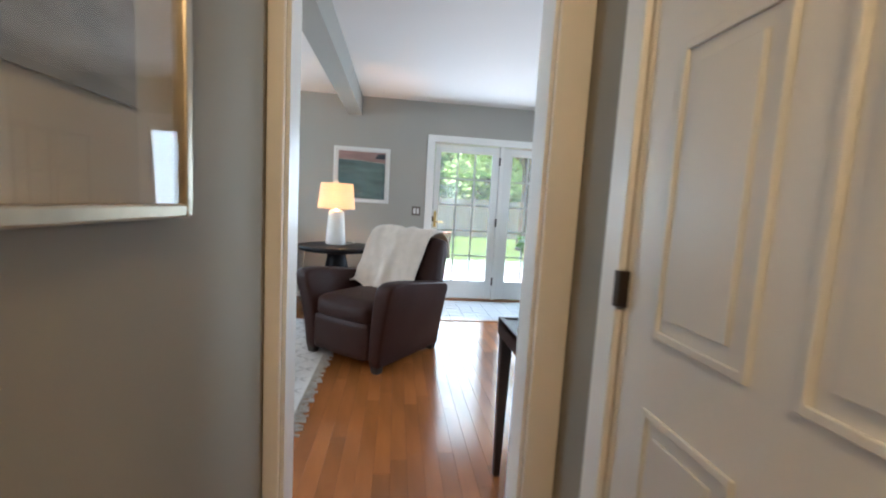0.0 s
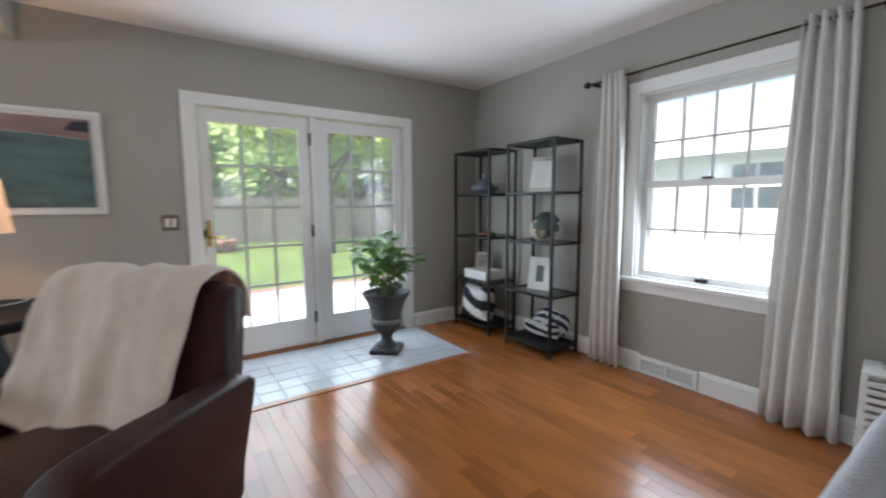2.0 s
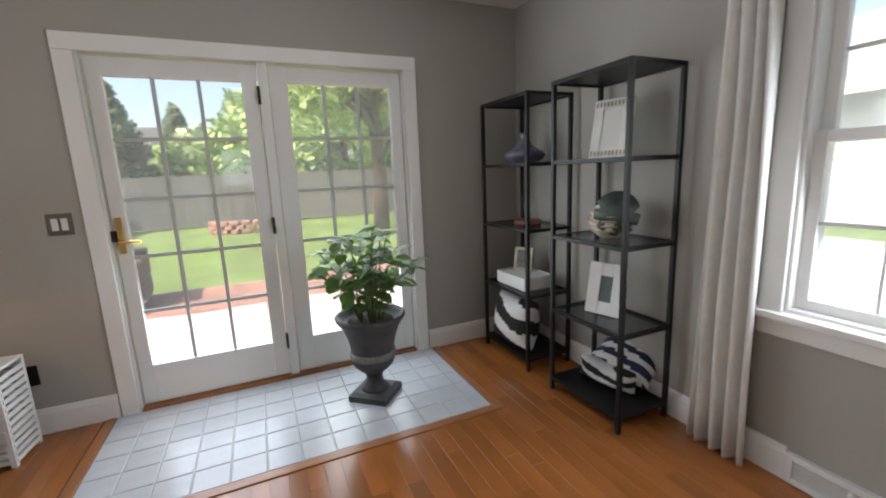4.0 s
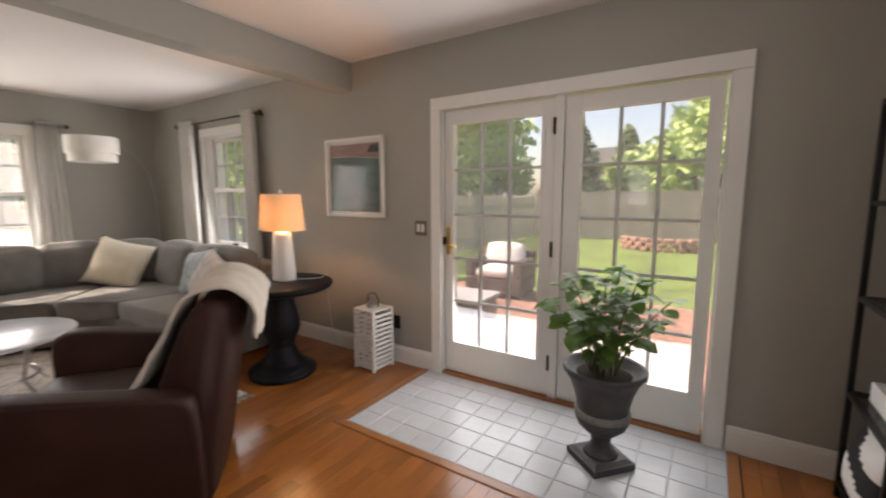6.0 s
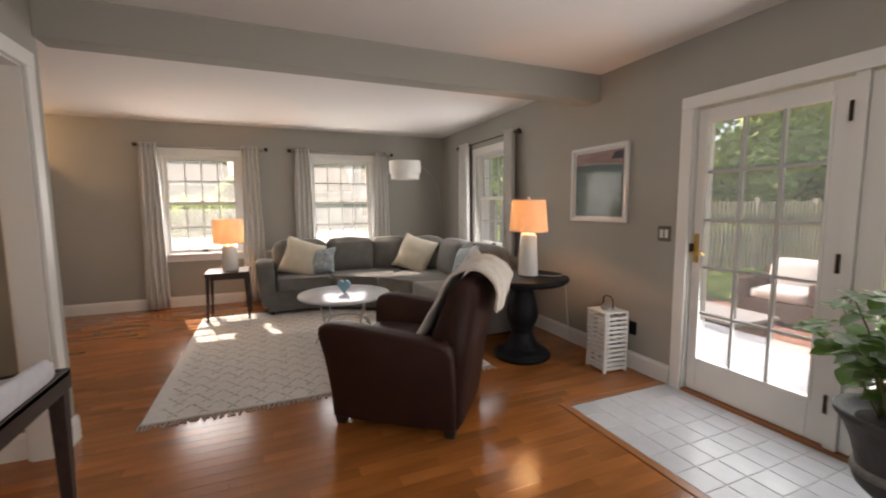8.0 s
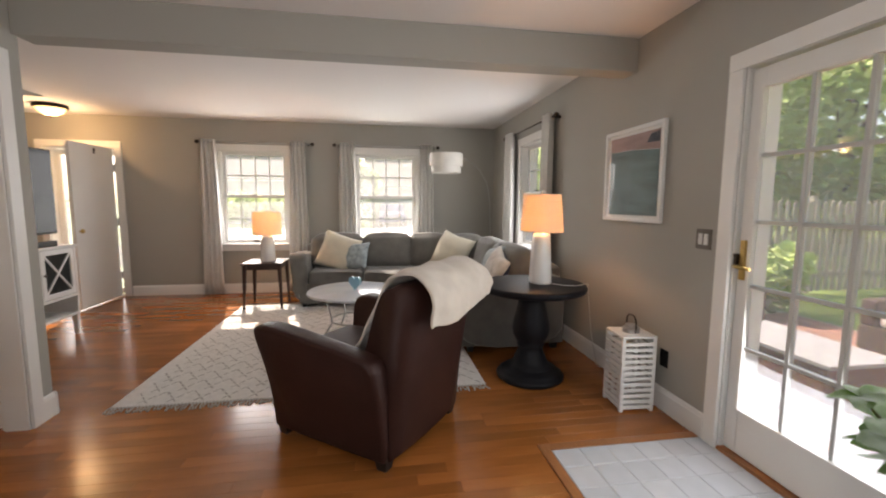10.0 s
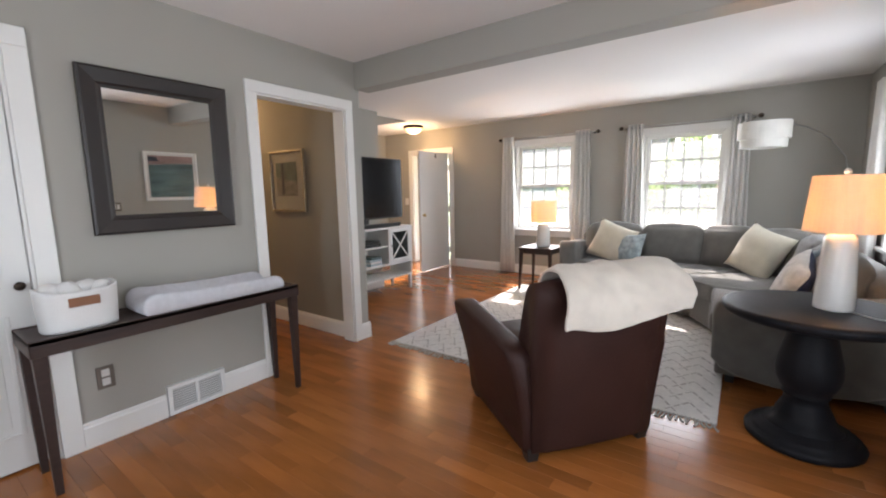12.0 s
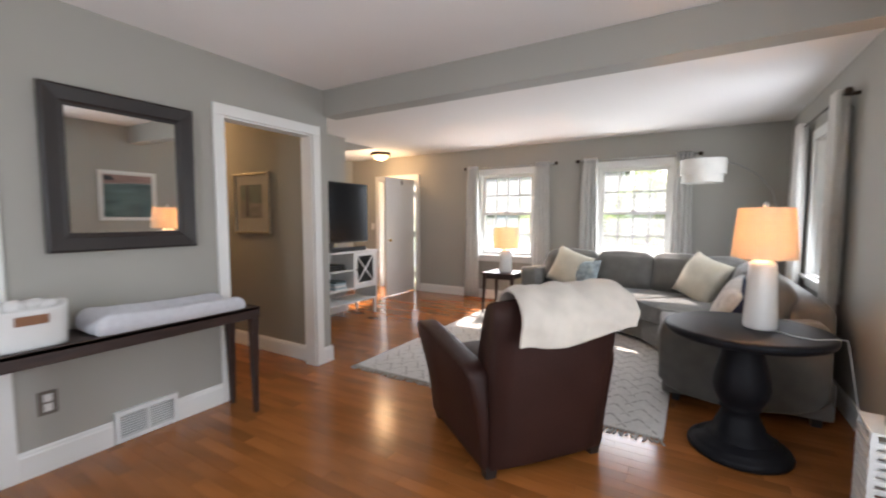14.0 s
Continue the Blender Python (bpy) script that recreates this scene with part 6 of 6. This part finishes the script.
# stacked stone bed near the back fence
st = empty("stone_bed", pose(1.2, 16.6, GZ), label="low stacked reddish stone bed edging on the lawn", category="garden bed")
rs = random.Random(8)
for lay in range(3):
    for k in range(11):
        a = math.pi * (k + 0.5 * (lay % 2)) / 11
        w = rs.uniform(0.2, 0.28)
        part("stone", soft(w, 0.22, 0.13, 0.03, 0.01, cuts=2, m=pose(1.1 * math.cos(a), -1.1 * math.sin(a) * 0.6, 0.065 + lay * 0.125, 0, 0, -math.degrees(a) + 90)), M["brickpave"], st)


# patio seating
def wicker_seat(m, w, label, back=True):
    s = empty("patio_sofa", m, label=label, category="outdoor sofa", group="patio seating")
    part("frame", boxes((-w / 2, w / 2, -0.38, 0.38, 0.06, 0.30)), M["wicker"], s, bevel=0.02)
    for x in (-w / 2, w / 2 - 0.14):
        part("arm", boxes((x, x + 0.14, -0.38, 0.38, 0.30, 0.56)), M["wicker"], s, bevel=0.03)
    part("back", boxes((-w / 2, w / 2, 0.28, 0.42, 0.30, 0.66)), M["wicker"], s, bevel=0.03)
    n = max(1, round((w - 0.28) / 0.62))
    cw = (w - 0.28) / n
    for k in range(n):
        x = -w / 2 + 0.14 + cw * (k + 0.5)
        part("seat_cushion", soft(cw - 0.02, 0.62, 0.14, 0.04, 0.02, cuts=4, m=pose(x, -0.06, 0.37)), M["cushion_out"], s, smooth=True)
        part("back_cushion", soft(cw - 0.02, 0.16, 0.36, 0.05, 0.03, cuts=4, m=pose(x, 0.19, 0.59, -14)), M["cushion_out"], s, smooth=True)
    for x in (-w / 2 + 0.06, w / 2 - 0.06):
        for y in (-0.32, 0.32):
            part("foot", boxes((x - 0.03, x + 0.03, y - 0.03, y + 0.03, 0, 0.06)), M["wicker"], s)
    return s


PZ = GZ + 0.058
wicker_seat(pose(-0.42, 8.72, PZ, 0, 0, 4), 0.9, "brown wicker patio sofa with white cushions")
wicker_seat(pose(-1.95, 7.6, PZ, 0, 0, 70), 0.9, "brown wicker patio armchair with white cushions")
ptb = empty("patio_table", pose(-0.12, 6.70, PZ), label="low red-brown wicker patio table with a grey top", category="outdoor table")
part("top", boxes((-0.5, 0.5, -0.3, 0.3, 0.42, 0.45)), M["greytop"], ptb, bevel=0.006)
part("body", boxes((-0.46, 0.46, -0.27, 0.27, 0.0, 0.42)), M["redwicker"], ptb, bevel=0.01)

# houses
def house(name, m, w, d, h, wallmat, label, openings, ridge=2.4, garage=None, roofmat="roof", eave=0.4):
    """Long side along local x, front towards local -y, hollow gabled box of clapboards."""
    ho = empty(name, m, label=label, category="house")
    bm = bmesh.new()
    nb = int(h / 0.16)
    for k in range(nb):
        z = k * 0.16
        lo = [bm.verts.new(p) for p in ((-w / 2 - 0.02, -d / 2 - 0.02, z), (w / 2 + 0.02, -d / 2 - 0.02, z), (w / 2 + 0.02, d / 2 + 0.02, z), (-w / 2 - 0.02, d / 2 + 0.02, z))]
        hi = [bm.verts.new(p) for p in ((-w / 2, -d / 2, z + 0.16), (w / 2, -d / 2, z + 0.16), (w / 2, d / 2, z + 0.16), (-w / 2, d / 2, z + 0.16))]
        for i in range(4):
            q = (i + 1) % 4
            bm.faces.new((lo[i], lo[q], hi[q], hi[i]))
    for x in (-w / 2, w / 2):
        bm.faces.new([bm.verts.new(p) for p in ((x, -d / 2, h - 0.05), (x, d / 2, h - 0.05), (x, 0, h + ridge))])
    part("wall", bm, wallmat, ho)
    bm = bmesh.new()
    for s in (-1, 1):
        a = [bm.verts.new(p) for p in ((-w / 2 - 0.35, s * (d / 2 + eave), h - 0.12), (w / 2 + 0.35, s * (d / 2 + eave), h - 0.12), (w / 2 + 0.35, 0, h + ridge + 0.1), (-w / 2 - 0.35, 0, h + ridge + 0.1))]
        b = [bm.verts.new((v.co.x, v.co.y, v.co.z + 0.14)) for v in a]
        bm.faces.new(a)
        bm.faces.new(b[::-1])
        for i in range(4):
            q = (i + 1) % 4
            bm.faces.new((a[i], b[i], b[q], a[q]))
    part("roof", bm, M[roofmat], ho)
    part("gutter", boxes((-w / 2 - 0.35, w / 2 + 0.35, -d / 2 - eave - 0.1, -d / 2 - eave + 0.02, h - 0.18, h - 0.04)), M["white"], ho)
    for x0, x1, z0, z1 in openings:
        y = -d / 2
        wi = part("window", boxes((x0 - 0.1, x0, y - 0.06, y, z0 - 0.1, z1 + 0.1), (x1, x1 + 0.1, y - 0.06, y, z0 - 0.1, z1 + 0.1), (x0, x1, y - 0.06, y, z0 - 0.1, z0), (x0, x1, y - 0.06, y, z1, z1 + 0.1), ((x0 + x1) / 2 - 0.02, (x0 + x1) / 2 + 0.02, y - 0.05, y, z0, z1), (x0, x1, y - 0.05, y, (z0 + z1) / 2 - 0.03, (z0 + z1) / 2 + 0.03)), M["white"], ho)
        part("pane", boxes((x0, x1, y - 0.035, y - 0.02, z0, z1)), M["darkglass"], wi)
    if garage:
        x0, x1, z1 = garage
        y = -d / 2
        gd = part("garage_door", boxes((x0, x1, y - 0.04, y, 0, z1)), M["white"], ho)
        for k in range(4):
            for q in range(4):
                cw = (x1 - x0) / 4
                part("door_panel", boxes((x0 + cw * q + 0.08, x0 + cw * (q + 1) - 0.08, y - 0.055, y - 0.039, z1 / 4 * k + 0.08, z1 / 4 * (k + 1) - 0.06)), M["white"], gd)
    return ho


house("neighbour_house", pose(17.4, 5.5, GZ, 0, 0, -90), 20.0, 7.6, 2.95, M["siding"], "white clapboard neighbouring house with a pale shingle roof", [(-5.2, -4.0, 1.3, 2.5), (-1.4, -0.2, 1.3, 2.5), (3.4, 4.6, 1.3, 2.5)], 2.2, roofmat="paleroof", eave=0.75)
house("street_house", pose(-33.0, 12.3, GZ, 0, 0, 90), 7.6, 9.0, 5.4, M["greysiding"], "pale grey two-storey house across the street", [(-3.2, -2.0, 3.3, 4.6), (-3.2, -2.0, 0.9, 2.2), (1.4, 2.6, 3.3, 4.6), (1.4, 2.6, 0.9, 2.2)], 3.0)
house("street_garage", pose(-32.0, 5.75, GZ, 0, 0, 90), 5.4, 6.0, 2.75, M["greysiding"], "pale grey garage with white panelled door across the street", [], 2.1, (-2.3, 2.1, 2.25))
house("street_house", pose(-34.0, -6.6, GZ, 0, 0, 90), 12.0, 9.0, 3.2, M["greysiding"], "grey single-storey house with dark roof across the street", [(-4.5, -3.2, 0.9, 2.2), (-1.0, 0.4, 0.9, 2.2), (3.0, 4.2, 0.9, 2.2)], 3.2)
house("street_house", pose(-33.0, 24.0, GZ, 0, 0, 90), 12.0, 9.0, 3.4, M["siding"], "pale single-storey house with dark roof across the street", [(-4.5, -3.2, 0.9, 2.2), (1.0, 2.4, 0.9, 2.2)], 2.8)
house("garden_house", pose(-1.0, 42.0, GZ, 0, 0, 0), 11.0, 8.0, 3.0, M["siding"], "white house with a dark roof beyond the back fence", [(-3.0, -2.0, 1.0, 2.2), (1.0, 2.2, 1.0, 2.2)], 2.6)

car = empty("parked_car", pose(-26.2, 4.6, GZ + 0.02, 0, 0, 0), label="blue hatchback parked on the driveway across the street", category="car")
bm = bmesh.new()
side = [(-2.05, 0.30), (2.05, 0.30), (2.1, 0.62), (1.95, 0.82), (1.15, 0.92), (0.55, 1.42), (-1.25, 1.46), (-1.95, 0.98), (-2.1, 0.75)]
lo = [bm.verts.new((x, -0.85 + 0.12 * max(0, z - 0.9), z)) for x, z in side]
hi = [bm.verts.new((x, 0.85 - 0.12 * max(0, z - 0.9), z)) for x, z in side]
bm.faces.new(lo[::-1])
bm.faces.new(hi)
for i in range(len(side)):
    k = (i + 1) % len(side)
    bm.faces.new((lo[i], lo[k], hi[k], hi[i]))
part("body", bm, M["carpaint"], car, bevel=0.06)
for s in (-1, 1):
    bm = bmesh.new()
    bm.faces.new([bm.verts.new((x, s * 0.835, z)) for x, z in ((-1.7, 1.0), (0.95, 0.97), (0.5, 1.34), (-1.2, 1.37))])
    part("side_window", bm, M["darkglass"], car)
for x in (-1.3, 1.3):
    for s in (-1, 1):
        wh = part("wheel", lathe([(0.20, -0.1), (0.32, -0.09), (0.32, 0.09), (0.20, 0.1)], 24, pose(x, s * 0.78, 0.32, 90)), M["rubber"], car)
        part("rim", lathe([(0.19, -0.102), (0.19, 0.102)], 16, pose(x, s * 0.782, 0.32, 90)), M["chrome"], wh)

# ---- floor: sub-floor, strips, tiles (many small pieces last) ----
floor = tagged(part("floor", boxes((W - 0.2, E + 0.2, -1.6, N + 0.2, -0.14, -0.006)), M["subfloor"]), "glossy honey oak strip floor with a tiled patch at the patio door", "floor", **structure)
TX0, TX1, TY0 = 0.53, 2.465, 4.475
rng = random.Random(5)
PW_ = 0.0762
strip_mesh = {}
rest = bmesh.new()
strips = []


def free_spans(x0, x1):
    """Clear lengths along y of the strip between x0 and x1."""
    lo, hi = -1.4, N
    spans = [(lo, hi)]
    def cut(a, b):
        out = []
        for s, e in spans:
            if b <= s or a >= e:
                out.append((s, e))
            else:
                if a > s:
                    out.append((s, a))
                if b < e:
                    out.append((b, e))
        return out
    if x1 > TX0 - 0.055 and x0 < TX1 + 0.055:
        spans = cut(TY0 - 0.055, N + 1)
    if x0 > 0.785 or (x0 > 0.7 and x1 > 0.785):
        spans = cut(-2, 1.42)
    if -1.79 < x0 < -0.29:
        spans = cut(-2, 0.08)
    return spans


x = W
while x < E:
    x1 = min(x + PW_, E)
    for s, e in free_spans(x, x1):
        y = s
        first = True
        while y < e - 0.01:
            L = rng.choice((0.35, 0.5, 0.65, 0.8, 1.0, 1.2))
            if first:
                L *= rng.uniform(0.3, 1.0)
                first = False
            L = round(min(L, e - y) / 0.05) * 0.05
            if L < 0.05 or e - y - L < 0.12:
                L = e - y
            strips.append((x, x1, y, y + L))
            y += L
    x = x1
near = sorted(strips, key=lambda q: abs((q[0] + q[1]) / 2 - 0.95) + 0.9 * abs((q[2] + q[3]) / 2 - 3.1))[:300]
chosen = set(near)
for q in strips:
    x0, x1, y0, y1 = q
    if q in chosen:
        key = (round(x1 - x0, 3), round(y1 - y0, 3))
        if key not in strip_mesh:
            bm = bmesh.new()
            w, l = key[0] / 2, key[1] / 2
            g, c = 0.0002, 0.0006
            top = [bm.verts.new(p) for p in ((-w + g + c, -l + g + c, 0.0), (w - g - c, -l + g + c, 0.0), (w - g - c, l - g - c, 0.0), (-w + g + c, l - g - c, 0.0))]
            low = [bm.verts.new(p) for p in ((-w + g, -l + g, -c), (w - g, -l + g, -c), (w - g, l - g, -c), (-w + g, l - g, -c))]
            bot = [bm.verts.new((v.co.x, v.co.y, -0.0055)) for v in low]
            bm.faces.new(top)
            for a, b in ((low, top), (bot, low)):
                for i in range(4):
                    j = (i + 1) % 4
                    bm.faces.new((a[i], a[j], b[j], b[i]))
            me = bpy.data.meshes.new("plank")
            bm.to_mesh(me)
            bm.free()
            me.materials.append(M["plank"])
            strip_mesh[key] = me
        ob = new("plank", strip_mesh[key])
        ob.location = ((x0 + x1) / 2, (y0 + y1) / 2, 0)
        ob.parent = floor
    else:
        g, c = 0.0002, 0.0006
        top = [rest.verts.new(p) for p in ((x0 + g + c, y0 + g + c, 0), (x1 - g - c, y0 + g + c, 0), (x1 - g - c, y1 - g - c, 0), (x0 + g + c, y1 - g - c, 0))]
        low = [rest.verts.new(p) for p in ((x0 + g, y0 + g, -0.0055), (x1 - g, y0 + g, -0.0055), (x1 - g, y1 - g, -0.0055), (x0 + g, y1 - g, -0.0055))]
        rest.faces.new(top)
        for i in range(4):
            j = (i + 1) % 4
            rest.faces.new((low[i], low[j], top[j], top[i]))
me = bpy.data.meshes.new("floor_boards")
rest.to_mesh(me)
rest.free()
me.materials.append(M["plankrest"])
ob = new("floor_boards", me)
ob.parent = floor
tagged(ob, kind="stuff")

part("tile_border", boxes((TX0 - 0.054, TX0 - 0.002, TY0 - 0.054, N, -0.005, 0.006), (TX1 + 0.002, TX1 + 0.054, TY0 - 0.054, N, -0.005, 0.006), (TX0 - 0.002, TX1 + 0.002, TY0 - 0.054, TY0 - 0.002, -0.005, 0.006)), M["nosing"], floor, bevel=0.003)
part("grout_bed", boxes((TX0, TX1, TY0, N, -0.0055, 0.0005)), M["grout"], floor)
TS = 0.154
bm = bmesh.new()
h = TS / 2 - 0.0025
c = 0.003
top = [bm.verts.new(p) for p in ((-h + c, -h + c, 0.004), (h - c, -h + c, 0.004), (h - c, h - c, 0.004), (-h + c, h - c, 0.004))]
low = [bm.verts.new(p) for p in ((-h, -h, 0.0015), (h, -h, 0.0015), (h, h, 0.0015), (-h, h, 0.0015))]
bot = [bm.verts.new((v.co.x, v.co.y, 0.0004)) for v in low]
bm.faces.new(top)
for a, b in ((low, top), (bot, low)):
    for i in range(4):
        j = (i + 1) % 4
        bm.faces.new((a[i], a[j], b[j], b[i]))
tile_me = bpy.data.meshes.new("tile")
bm.to_mesh(tile_me)
bm.free()
tile_me.materials.append(M["tile"])
cols, rows_ = int((TX1 - TX0) / TS), int((N - TY0) / TS)
for i in range(cols + 1):
    for j in range(rows_ + 1):
        x0, y0 = TX0 + i * TS, TY0 + j * TS
        sx, sy = min(1.0, (TX1 - x0) / TS), min(1.0, (N - y0) / TS)
        if sx < 0.15 or sy < 0.15:
            continue
        ob = new("tile", tile_me)
        ob.location = (x0 + TS * sx / 2, y0 + TS * sy / 2, rng.uniform(-0.0003, 0.0003))
        ob.scale = (sx, sy, 1)
        ob.parent = floor
